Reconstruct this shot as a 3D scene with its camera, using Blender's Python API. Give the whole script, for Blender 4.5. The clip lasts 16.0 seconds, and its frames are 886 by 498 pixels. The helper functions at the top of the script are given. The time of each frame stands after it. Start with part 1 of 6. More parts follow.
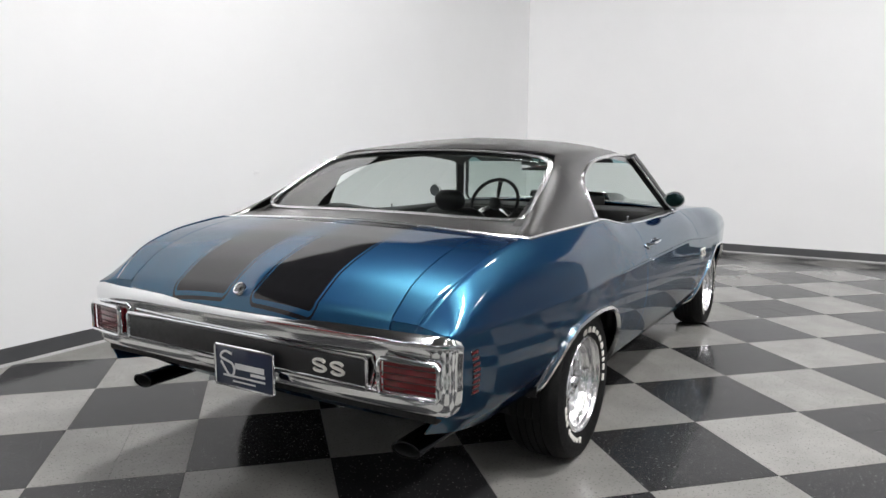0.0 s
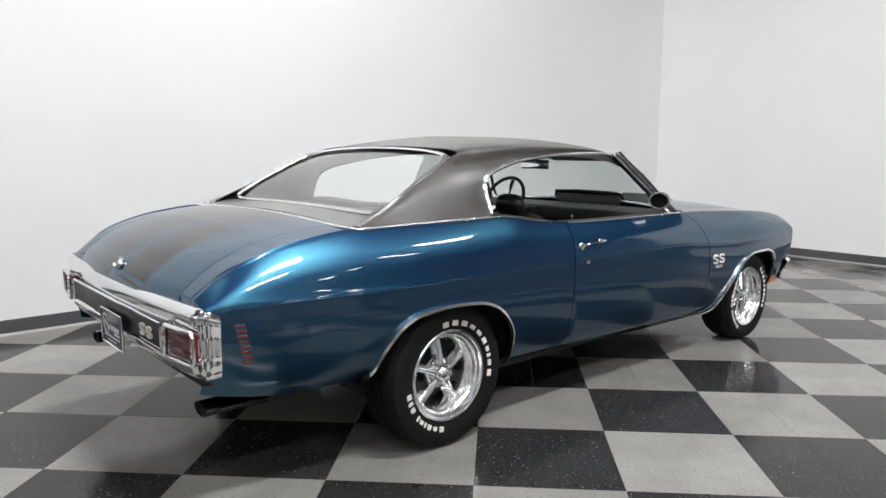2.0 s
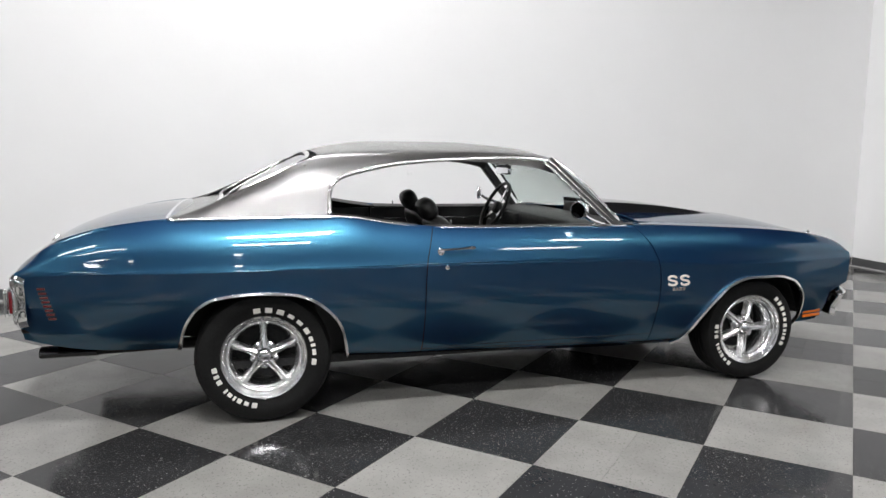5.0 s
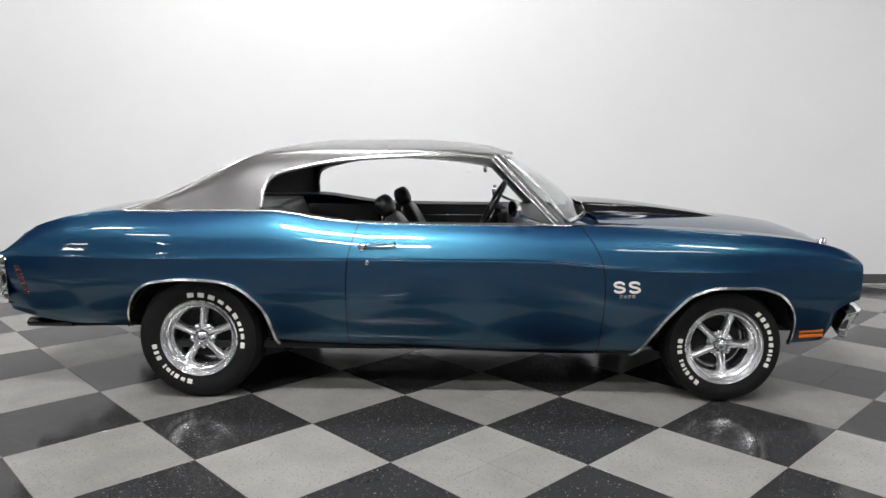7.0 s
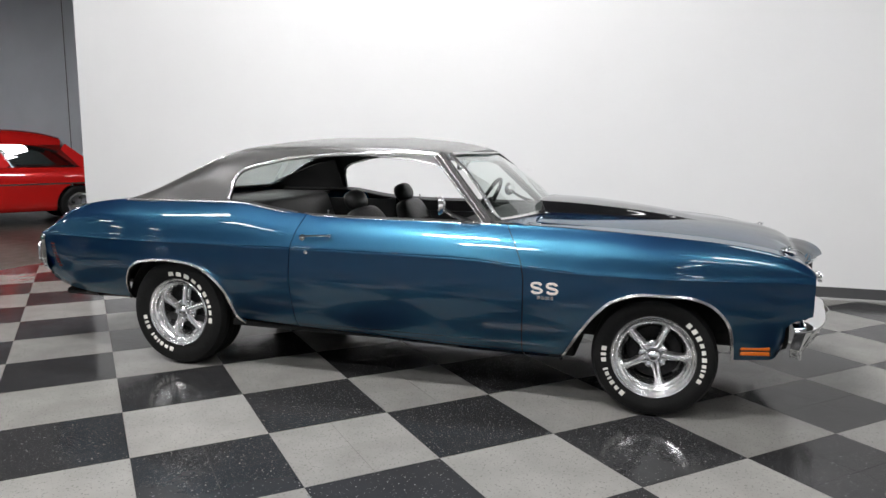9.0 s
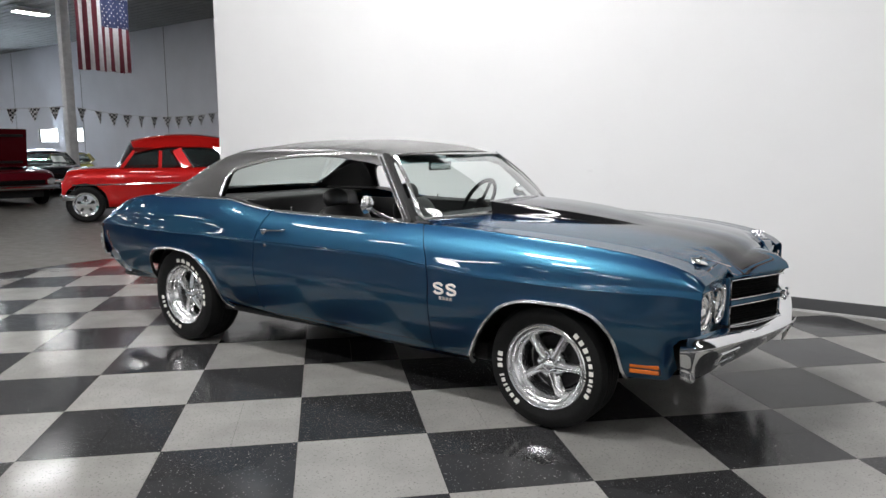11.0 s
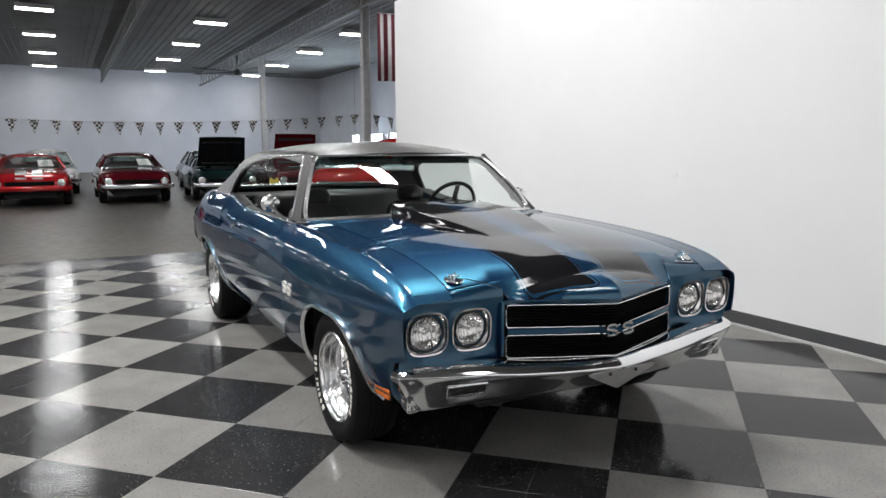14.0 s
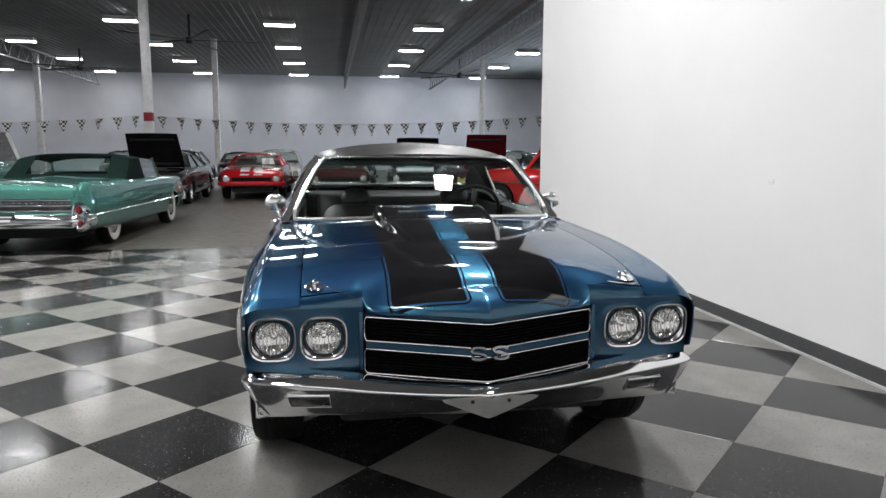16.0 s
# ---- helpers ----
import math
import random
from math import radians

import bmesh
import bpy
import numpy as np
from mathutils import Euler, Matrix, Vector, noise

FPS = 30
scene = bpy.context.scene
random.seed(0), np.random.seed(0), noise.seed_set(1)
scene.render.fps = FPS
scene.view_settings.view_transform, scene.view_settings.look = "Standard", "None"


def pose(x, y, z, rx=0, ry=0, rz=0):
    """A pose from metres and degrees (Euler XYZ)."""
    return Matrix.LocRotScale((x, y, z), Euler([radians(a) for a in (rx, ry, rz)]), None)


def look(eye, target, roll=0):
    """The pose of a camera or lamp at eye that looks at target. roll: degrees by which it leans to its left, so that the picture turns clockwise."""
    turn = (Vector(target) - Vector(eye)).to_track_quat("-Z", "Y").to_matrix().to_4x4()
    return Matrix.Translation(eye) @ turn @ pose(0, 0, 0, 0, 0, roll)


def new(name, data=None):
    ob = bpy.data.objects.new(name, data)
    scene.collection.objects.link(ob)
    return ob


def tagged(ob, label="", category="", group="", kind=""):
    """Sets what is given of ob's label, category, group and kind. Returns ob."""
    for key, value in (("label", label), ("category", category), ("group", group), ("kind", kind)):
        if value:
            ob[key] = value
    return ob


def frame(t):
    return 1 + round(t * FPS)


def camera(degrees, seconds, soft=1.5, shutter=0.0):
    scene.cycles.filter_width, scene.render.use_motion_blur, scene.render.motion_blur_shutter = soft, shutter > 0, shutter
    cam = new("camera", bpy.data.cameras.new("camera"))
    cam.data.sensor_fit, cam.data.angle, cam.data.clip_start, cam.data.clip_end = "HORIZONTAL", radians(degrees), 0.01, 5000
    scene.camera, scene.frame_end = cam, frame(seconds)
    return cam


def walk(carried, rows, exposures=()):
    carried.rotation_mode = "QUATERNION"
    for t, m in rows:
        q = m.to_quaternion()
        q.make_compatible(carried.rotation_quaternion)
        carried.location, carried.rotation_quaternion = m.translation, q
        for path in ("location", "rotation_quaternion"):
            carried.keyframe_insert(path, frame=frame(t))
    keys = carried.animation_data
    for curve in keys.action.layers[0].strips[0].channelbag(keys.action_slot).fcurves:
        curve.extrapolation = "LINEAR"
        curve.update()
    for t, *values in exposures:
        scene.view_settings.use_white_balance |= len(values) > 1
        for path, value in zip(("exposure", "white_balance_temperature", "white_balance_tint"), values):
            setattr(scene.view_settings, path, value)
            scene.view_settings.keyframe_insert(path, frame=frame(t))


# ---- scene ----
cam = camera(64.19, 16.0)

PATH = [
    (0, (-4.315, -1.946, 1.366), (-2.6196, -0.9243, 1.0820), 0.28),
    (0.5, (-4.136, -2.288, 1.367), (-2.5291, -1.1319, 1.0816), 0.23),
    (1, (-3.922, -2.628, 1.370), (-2.4135, -1.3467, 1.0800), 0.24),
    (1.5, (-3.693, -2.948, 1.360), (-2.2875, -1.5541, 1.0731), 0.23),
    (2, (-3.450, -3.244, 1.355), (-2.1587, -1.7435, 1.0711), 0.13),
    (2.5, (-3.181, -3.523, 1.355), (-2.0030, -1.9321, 1.0689), 0.15),
    (3, (-2.878, -3.785, 1.356), (-1.8261, -2.1086, 1.0699), -0.19),
    (3.5, (-2.539, -4.002, 1.348), (-1.6409, -2.2372, 1.0691), -0.40),
    (4, (-2.183, -4.183, 1.349), (-1.3964, -2.3649, 1.0747), -0.11),
    (4.2, (-2.041, -4.252, 1.348), (-1.3026, -2.4129, 1.0784), 0.06),
    (6.3, (-0.504, -4.592, 1.362), (-0.3653, -2.6164, 1.0813), 0.25),
    (6.5, (-0.366, -4.607, 1.353), (-0.2798, -2.6278, 1.0758), 0.22),
    (7, (-0.006, -4.639, 1.351), (-0.0502, -2.6581, 1.0755), 0.16),
    (7.5, (0.359, -4.648, 1.347), (0.1797, -2.6760, 1.0689), 0.06),
    (8, (0.746, -4.635, 1.349), (0.4259, -2.6812, 1.0687), 0.08),
    (8.5, (1.119, -4.586, 1.353), (0.6596, -2.6601, 1.0711), 0.10),
    (8.7, (1.263, -4.564, 1.351), (0.7428, -2.6530, 1.0696), 0.14),
    (10.8, (2.811, -3.964, 1.366), (1.7107, -2.3179, 1.0817), -0.08),
    (11, (2.939, -3.879, 1.356), (1.7922, -2.2652, 1.0750), -0.15),
    (11.5, (3.250, -3.625, 1.353), (2.0032, -2.0862, 1.0726), -0.22),
    (12, (3.535, -3.352, 1.344), (2.1854, -1.9022, 1.0682), 0.01),
    (12.5, (3.824, -3.059, 1.350), (2.3567, -1.7272, 1.0775), 0.01),
    (13, (4.077, -2.708, 1.344), (2.5037, -1.5026, 1.0733), -0.01),
    (13.5, (4.303, -2.325, 1.339), (2.6370, -1.2516, 1.0697), -0.19),
    (14, (4.473, -1.963, 1.348), (2.7260, -1.0282, 1.0747), -0.15),
    (14.5, (4.599, -1.619, 1.339), (2.7870, -0.8161, 1.0718), 0.09),
    (15, (4.721, -1.241, 1.350), (2.8426, -0.6138, 1.0731), -0.15),
    (15.5, (4.770, -0.881, 1.352), (2.8456, -0.4081, 1.0780), 0.00),
    (16, (4.780, -0.559, 1.356), (2.8243, -0.2431, 1.0840), 0.10),
]
walk(cam, [(t, look(eye, target, roll)) for t, eye, target, roll in PATH])

# ---- light: closed hall, lamps on the ceiling, daylight in far windows ----
world = bpy.data.worlds.new("hall_air")
world.use_nodes = True
world.node_tree.nodes["Background"].inputs[0].default_value = (0.5, 0.55, 0.6, 1)
world.node_tree.nodes["Background"].inputs[1].default_value = 0.02
scene.world = world
scene.view_settings.exposure = 0.0
CEIL = 7.0


def area_lamp(x, y, z, sx, sy, watts, col=(1.0, 0.982, 0.984)):
    data = bpy.data.lights.new("area_glow", "AREA")
    data.shape, data.size, data.size_y, data.energy, data.color = "RECTANGLE", sx, sy, watts, col
    ob = new("area_glow", data)
    ob.matrix_basis = pose(x, y, z)
    return ob


BOOTH_LAMPS = [(x, y) for y in (-7.2, -3.6, 1.45) for x in (-6.0, -1.15, 3.8)]
WATTS = {-6.0: {-7.2: 74, -3.6: 74, 1.45: 78}, -1.15: {-7.2: 355, -3.6: 425, 1.45: 312}, 3.8: {-7.2: 40, -3.6: 80, 1.45: 16}}
for lx, ly in BOOTH_LAMPS:
    area_lamp(lx, ly, CEIL - 0.33, 1.5, 0.58, WATTS[lx][ly])
HALL_LAMPS = [(-20.6 - 6.7 * i, -2.5 + 6.45 * j) for i in range(5) for j in range(-3, 3)] + [(-14.9, y) for y in (-15.4, -8.95, -2.5, 3.95)] + [(x, y) for x in (-8.4, -1.9, 4.6) for y in (-14.5, -18.5, -22.5)]
# added area lamp before the far side wall: daylight from its row of windows
sky_glow = area_lamp(-38.9, 15.9, 2.15, 8.0, 0.7, 1500, (0.72, 0.84, 1.0))
sky_glow.matrix_basis = look((-38.9, 15.9, 2.15), (-34.0, 0.0, 4.0))

# ---- materials ----
def mat_new(name):
    m = bpy.data.materials.new(name)
    m.use_nodes = True
    nt = m.node_tree
    return m, nt, nt.nodes["Principled BSDF"]


def node(nt, kind, **kw):
    n = nt.nodes.new(kind)
    for k, v in kw.items():
        if k == "operation":
            n.operation = v
        elif k == "blend":
            n.blend_type = v
        elif k == "data":
            n.data_type = v
        else:
            n.inputs[k.replace("_", " ")].default_value = v
    return n


def rgba(c):
    return (c[0], c[1], c[2], 1)


def noise_tex(nt, scale, detail=3, rough=0.55, coord="Object", stretch=None):
    tc = nt.nodes.new("ShaderNodeTexCoord")
    n = node(nt, "ShaderNodeTexNoise", Scale=scale, Detail=detail, Roughness=rough)
    if stretch:
        mp = nt.nodes.new("ShaderNodeMapping")
        mp.inputs["Scale"].default_value = stretch
        nt.links.new(tc.outputs[coord], mp.inputs[0])
        nt.links.new(mp.outputs[0], n.inputs["Vector"])
    else:
        nt.links.new(tc.outputs[coord], n.inputs["Vector"])
    return n


def ramp(nt, fac, stops):
    r = nt.nodes.new("ShaderNodeValToRGB")
    els = r.color_ramp.elements
    while len(els) < len(stops):
        els.new(0.5)
    for e, (p, c) in zip(els, stops):
        e.position, e.color = p, rgba(c) if len(c) == 3 else c
    nt.links.new(fac, r.inputs[0])
    return r


def plain(name, col, rough=0.5, metal=0.0, coat=0.0, vary=0.12, scale=6.0, bump=0.0, bscale=200.0, spec=0.5, coatr=0.04):
    """A surface with slight variation of tone at two scales and fine relief."""
    m, nt, b = mat_new(name)
    n1 = noise_tex(nt, scale, 4)
    lo = tuple(c * (1 - vary) for c in col)
    hi = tuple(min(1, c * (1 + vary)) for c in col)
    r = ramp(nt, n1.outputs[0], [(0.3, lo), (0.7, hi)])
    nt.links.new(r.outputs[0], b.inputs["Base Color"])
    n3 = noise_tex(nt, scale * 9, 3)
    rr = ramp(nt, n3.outputs[0], [(0.25, (rough * 0.85,) * 3), (0.75, (min(1, rough * 1.15),) * 3)])
    nt.links.new(rr.outputs[0], b.inputs["Roughness"])
    b.inputs["Metallic"].default_value = metal
    b.inputs["Coat Weight"].default_value = coat
    b.inputs["Coat Roughness"].default_value = coatr
    b.inputs["Specular IOR Level"].default_value = spec
    if bump:
        n2 = noise_tex(nt, bscale, 2)
        bp = node(nt, "ShaderNodeBump", Strength=bump, Distance=0.002)
        nt.links.new(n2.outputs[0], bp.inputs["Height"])
        nt.links.new(bp.outputs[0], b.inputs["Normal"])
    return m


def glow(name, col, strength):
    m, nt, b = mat_new(name)
    b.inputs["Base Color"].default_value = rgba(col)
    b.inputs["Emission Color"].default_value = rgba(col)
    b.inputs["Emission Strength"].default_value = strength
    return m


def glass(name, tint=(0.86, 0.93, 0.9), clear=0.9):
    """Thin pane: mostly see-through, with a mirror gloss."""
    m, nt, b = mat_new(name)
    out = nt.nodes["Material Output"]
    tr = nt.nodes.new("ShaderNodeBsdfTransparent")
    tr.inputs[0].default_value = rgba(tint)
    gl = nt.nodes.new("ShaderNodeBsdfGlossy")
    gl.inputs["Roughness"].default_value = 0.01
    gl.inputs[0].default_value = (1, 1, 1, 1)
    lw = node(nt, "ShaderNodeLayerWeight", Blend=0.5)
    pw = node(nt, "ShaderNodeMath", operation="POWER")
    pw.inputs[1].default_value = 3.4
    nt.links.new(lw.outputs["Facing"], pw.inputs[0])
    fr = node(nt, "ShaderNodeMath", operation="MULTIPLY_ADD")
    fr.inputs[1].default_value, fr.inputs[2].default_value = 0.9, 0.075
    nt.links.new(pw.outputs[0], fr.inputs[0])
    mx = nt.nodes.new("ShaderNodeMixShader")
    nt.links.new(fr.outputs[0], mx.inputs[0])
    nt.links.new(tr.outputs[0], mx.inputs[1])
    nt.links.new(gl.outputs[0], mx.inputs[2])
    nt.links.new(mx.outputs[0], out.inputs[0])
    nt.nodes.remove(b)
    return m


def car_paint(name, col, flake=1.0, rough=0.50, stripes=None, deep=None):
    """Clear-coated metallic paint; stripes: (inner, outer, colour, x_end_front, x_end_rear) along the car."""
    m, nt, b = mat_new(name)
    n1 = noise_tex(nt, 900, 1)
    dark = tuple(c * 0.8 for c in col)
    light = tuple(min(1, c * 1.25) for c in col)
    r = ramp(nt, n1.outputs[0], [(0.35, dark), (0.65, light)])
    b.inputs["Metallic"].default_value = flake
    b.inputs["Roughness"].default_value = rough
    b.inputs["Specular Tint"].default_value = (0.30, 0.36, 0.48, 1)
    b.inputs["Coat Weight"].default_value = 1.0
    b.inputs["Coat Roughness"].default_value = 0.012
    b.inputs["Coat IOR"].default_value = 1.5
    peel = noise_tex(nt, 22, 2)
    pb = node(nt, "ShaderNodeBump", Strength=0.02, Distance=0.004)
    nt.links.new(peel.outputs[0], pb.inputs["Height"])
    nt.links.new(pb.outputs[0], b.inputs["Coat Normal"])
    colour = r.outputs[0]
    if stripes:
        inner, outer, scol, xf, xr = stripes
        tc = nt.nodes.new("ShaderNodeTexCoord")
        sep = nt.nodes.new("ShaderNodeSeparateXYZ")
        nt.links.new(tc.outputs["Object"], sep.inputs[0])

        def math2(op, a, bb):
            k = nt.nodes.new("ShaderNodeMath")
            k.operation = op
            for i, v in enumerate((a, bb)):
                if isinstance(v, (int, float)):
                    k.inputs[i].default_value = v
                elif v is not None:
                    nt.links.new(v, k.inputs[i])
            return k.outputs[0]
        # distance to a stripe with rounded corners: black core, blue gap, thin black outline
        r0 = 0.03
        ay = math2("ABSOLUTE", math2("SUBTRACT", math2("ABSOLUTE", sep.outputs[1], None), (inner + outer) / 2), None)
        ax = math2("ABSOLUTE", math2("SUBTRACT", math2("ADD", sep.outputs[0], math2("MULTIPLY", math2("MULTIPLY", math2("ABSOLUTE", sep.outputs[1], None), .28), math2("GREATER_THAN", sep.outputs[0], 0.0))), (xf + xr) / 2), None)
        qy = math2("MAXIMUM", math2("SUBTRACT", ay, (outer - inner) / 2 - r0), 0.0)
        qx = math2("MAXIMUM", math2("SUBTRACT", ax, (xf - xr) / 2 - r0), 0.0)
        dist = math2("SQRT", math2("ADD", math2("MULTIPLY", qx, qx), math2("MULTIPLY", qy, qy)), None)
        core = math2("LESS_THAN", dist, r0 - 0.016)
        rim = math2("MULTIPLY", math2("LESS_THAN", dist, r0), math2("GREATER_THAN", dist, r0 - 0.007))
        mask = math2("MAXIMUM", core, rim)
        mx = nt.nodes.new("ShaderNodeMix")
        mx.data_type = "RGBA"
        nt.links.new(mask, mx.inputs[0])
        nt.links.new(colour, mx.inputs[6])
        mx.inputs[7].default_value = rgba(scol)
        colour = mx.outputs[2]
        inv = math2("SUBTRACT", 1.0, mask)
        nt.links.new(math2("MULTIPLY", inv, flake), b.inputs["Metallic"])
        nt.links.new(math2("MULTIPLY", inv, 0.5), b.inputs["Specular IOR Level"])
    nt.links.new(colour, b.inputs["Base Color"])
    if flake < 0.6:
        b.inputs["Specular IOR Level"].default_value = 0.12
    if deep:
        # flakes in a dark pigment under a mirror-clear coat
        flakes = nt.nodes.new("ShaderNodeBsdfAnisotropic")
        flakes.distribution = "BECKMANN"
        flakes.inputs["Roughness"].default_value = rough
        flakes.inputs["Color"].default_value = rgba((col[0] * .38, col[1] * .38, col[2] * .66))
        bright = nt.nodes.new("ShaderNodeBsdfAnisotropic")
        bright.distribution = "BECKMANN"
        bright.inputs["Roughness"].default_value = 0.34
        nt.links.new(r.outputs[0], bright.inputs["Color"])
        both = nt.nodes.new("ShaderNodeMixShader")
        both.inputs[0].default_value = 0.45
        nt.links.new(flakes.outputs[0], both.inputs[1])
        nt.links.new(bright.outputs[0], both.inputs[2])
        pigment = node(nt, "ShaderNodeBsdfDiffuse", Color=rgba(deep))
        body = nt.nodes.new("ShaderNodeMixShader")
        body.inputs[0].default_value = 0.20
        nt.links.new(both.outputs[0], body.inputs[1])
        nt.links.new(pigment.outputs[0], body.inputs[2])
        under = body.outputs[0]
        if stripes:
            black = node(nt, "ShaderNodeBsdfDiffuse", Color=rgba(stripes[2]))
            painted = nt.nodes.new("ShaderNodeMixShader")
            nt.links.new(mask, painted.inputs[0])
            nt.links.new(under, painted.inputs[1])
            nt.links.new(black.outputs[0], painted.inputs[2])
            under = painted.outputs[0]
        clear = nt.nodes.new("ShaderNodeBsdfAnisotropic")
        clear.inputs["Color"].default_value = (1, 1, 1, 1)
        clear.inputs["Roughness"].default_value = 0.035
        if stripes:
            nt.links.new(math2("ADD", math2("MULTIPLY", mask, 0.03), 0.035), clear.inputs["Roughness"])
        nt.links.new(pb.outputs[0], clear.inputs["Normal"])
        gloss = node(nt, "ShaderNodeFresnel", IOR=1.5)
        nt.links.new(pb.outputs[0], gloss.inputs["Normal"])
        coat = nt.nodes.new("ShaderNodeMixShader")
        nt.links.new(gloss.outputs[0], coat.inputs[0])
        nt.links.new(under, coat.inputs[1])
        nt.links.new(clear.outputs[0], coat.inputs[2])
        nt.links.new(coat.outputs[0], nt.nodes["Material Output"].inputs[0])
        nt.nodes.remove(b)
    return m


def tile_mat(name, col, speck, speck_amount, rough):
    m, nt, b = mat_new(name)
    oi = nt.nodes.new("ShaderNodeObjectInfo")
    tc = nt.nodes.new("ShaderNodeTexCoord")
    n1 = noise_tex(nt, 3.0, 5, 0.6, "Object")
    n2 = noise_tex(nt, 78, 2, 0.6)
    base = ramp(nt, n1.outputs[0], [(0.25, tuple(c * 0.82 for c in col)), (0.75, tuple(c * 1.18 for c in col))])
    sp = ramp(nt, n2.outputs[0], [(speck_amount, (0, 0, 0)), (speck_amount + 0.05, (1, 1, 1))])
    mx = nt.nodes.new("ShaderNodeMix")
    mx.data_type = "RGBA"
    nt.links.new(sp.outputs[0], mx.inputs[0])
    nt.links.new(base.outputs[0], mx.inputs[6])
    mx.inputs[7].default_value = rgba(speck)
    hs = node(nt, "ShaderNodeHueSaturation")
    k = nt.nodes.new("ShaderNodeMapRange")
    k.inputs["To Min"].default_value, k.inputs["To Max"].default_value = 0.9, 1.1
    nt.links.new(oi.outputs["Random"], k.inputs[0])
    nt.links.new(k.outputs[0], hs.inputs["Value"])
    nt.links.new(mx.outputs[2], hs.inputs["Color"])
    nt.links.new(hs.outputs[0], b.inputs["Base Color"])
    n3 = noise_tex(nt, 7, 4)
    rr = ramp(nt, n3.outputs[0], [(0.3, (rough * 0.7,) * 3), (0.7, (rough * 1.5,) * 3)])
    nt.links.new(rr.outputs[0], b.inputs["Roughness"])
    b.inputs["Specular IOR Level"].default_value = 0.16
    n4 = noise_tex(nt, 45, 2)
    bp = node(nt, "ShaderNodeBump", Strength=0.02, Distance=0.001)
    nt.links.new(n4.outputs[0], bp.inputs["Height"])
    nt.links.new(bp.outputs[0], b.inputs["Normal"])
    return m


BLUE, NAVY = (0.044, 0.164, 0.212), (0.005, 0.013, 0.082)
M = {}
M["blue"] = car_paint("blue_metallic_paint", BLUE, deep=NAVY)
M["blue_stripe"] = car_paint("blue_paint_with_stripes", BLUE, deep=NAVY, stripes=(0.055, 0.368, (0.008, 0.008, 0.009), 2.286, -2.562))
M["black_paint"] = car_paint("black_paint", (0.008, 0.008, 0.009), 0.0, 0.3)
M["vinyl"] = plain("black_grained_vinyl", (0.011, 0.0100, 0.0092), 0.32, spec=0.9, coat=1.0, coatr=0.27, bump=0.35, bscale=420, vary=0.2, scale=5)
M["chrome"] = plain("chrome", (0.86, 0.87, 0.88), 0.085, 1.0, vary=0.03)
M["stainless"] = plain("bright_stainless_trim", (0.90, 0.90, 0.90), 0.22, 1.0, vary=0.04)
M["polished"] = plain("polished_aluminium", (0.93, 0.93, 0.93), 0.22, 1.0, vary=0.05, scale=20)
M["rubber"] = plain("tyre_rubber", (0.006, 0.006, 0.006), 0.65, spec=0.22, vary=0.2, scale=12, bump=0.1)
M["letter"] = plain("raised_white_lettering", (0.72, 0.70, 0.65), 0.6)
M["black"] = plain("satin_black", (0.010, 0.010, 0.010), 0.45, vary=0.2)
M["under"] = plain("underbody_black", (0.012, 0.012, 0.012), 0.8, vary=0.3)
M["grille"] = plain("grille_black", (0.003, 0.003, 0.003), 0.7, spec=0.12)
M["dark_metal"] = plain("smoked_metal", (0.16, 0.16, 0.165), 0.2, 1.0, vary=0.2, scale=20)
M["dark_chrome"] = plain("smoked_chrome", (0.05, 0.05, 0.052), 0.22, 1.0, vary=0.2, scale=20)
# the mirror's dark reflection is put into its colour
M["mirror_glass"] = plain("dark_reflection_mirror", (0.09, 0.095, 0.10), 0.05, 1.0, vary=0.02)
M["bracket"] = plain("bare_steel", (0.42, 0.42, 0.41), 0.36, 0.35, vary=0.12, scale=14)
M["seat"] = plain("black_seat_vinyl", (0.014, 0.014, 0.014), 0.38, bump=0.3, bscale=300, vary=0.2)
M["dash"] = plain("dash_black", (0.012, 0.012, 0.012), 0.5, bump=0.2, bscale=300)
M["glass"] = glass("car_glass", (0.80, 0.88, 0.85))
M["shade"] = glass("tinted_shade_band", (0.42, 0.66, 0.70))
M["dark_glass"] = glass("dark_car_glass", (0.30, 0.34, 0.33))
M["lamp_glass"] = glass("headlight_glass", (0.96, 0.96, 0.95))
M["lens"] = plain("clear_lamp_lens", (0.80, 0.81, 0.80), 0.14, 0.6, coat=1.0, vary=0.3, scale=30, bump=0.5, bscale=90)
m_, nt_, b_ = mat_new("fluted_reflector")
b_.inputs["Base Color"].default_value, b_.inputs["Metallic"].default_value, b_.inputs["Roughness"].default_value = (0.9, 0.9, 0.9, 1), 1.0, 0.08
tc_ = nt_.nodes.new("ShaderNodeTexCoord")
wv_ = node(nt_, "ShaderNodeTexWave", Scale=22.0, Distortion=2.0)
wv_.bands_direction = "Y"
nt_.links.new(tc_.outputs["Object"], wv_.inputs["Vector"])
bp_ = node(nt_, "ShaderNodeBump", Strength=0.5, Distance=0.004)
nt_.links.new(wv_.outputs[1], bp_.inputs["Height"])
nt_.links.new(bp_.outputs[0], b_.inputs["Normal"])
M["reflector"] = m_
M["red_lens"] = plain("red_lamp_lens", (0.13, 0.005, 0.008), 0.2, coat=1.0, vary=0.25, scale=25)
M["slot_red"] = plain("dark_red_slot", (0.10, 0.008, 0.012), 0.25, coat=0.6)
M["amber"] = plain("amber_lens", (0.55, 0.13, 0.01), 0.25, coat=1.0)
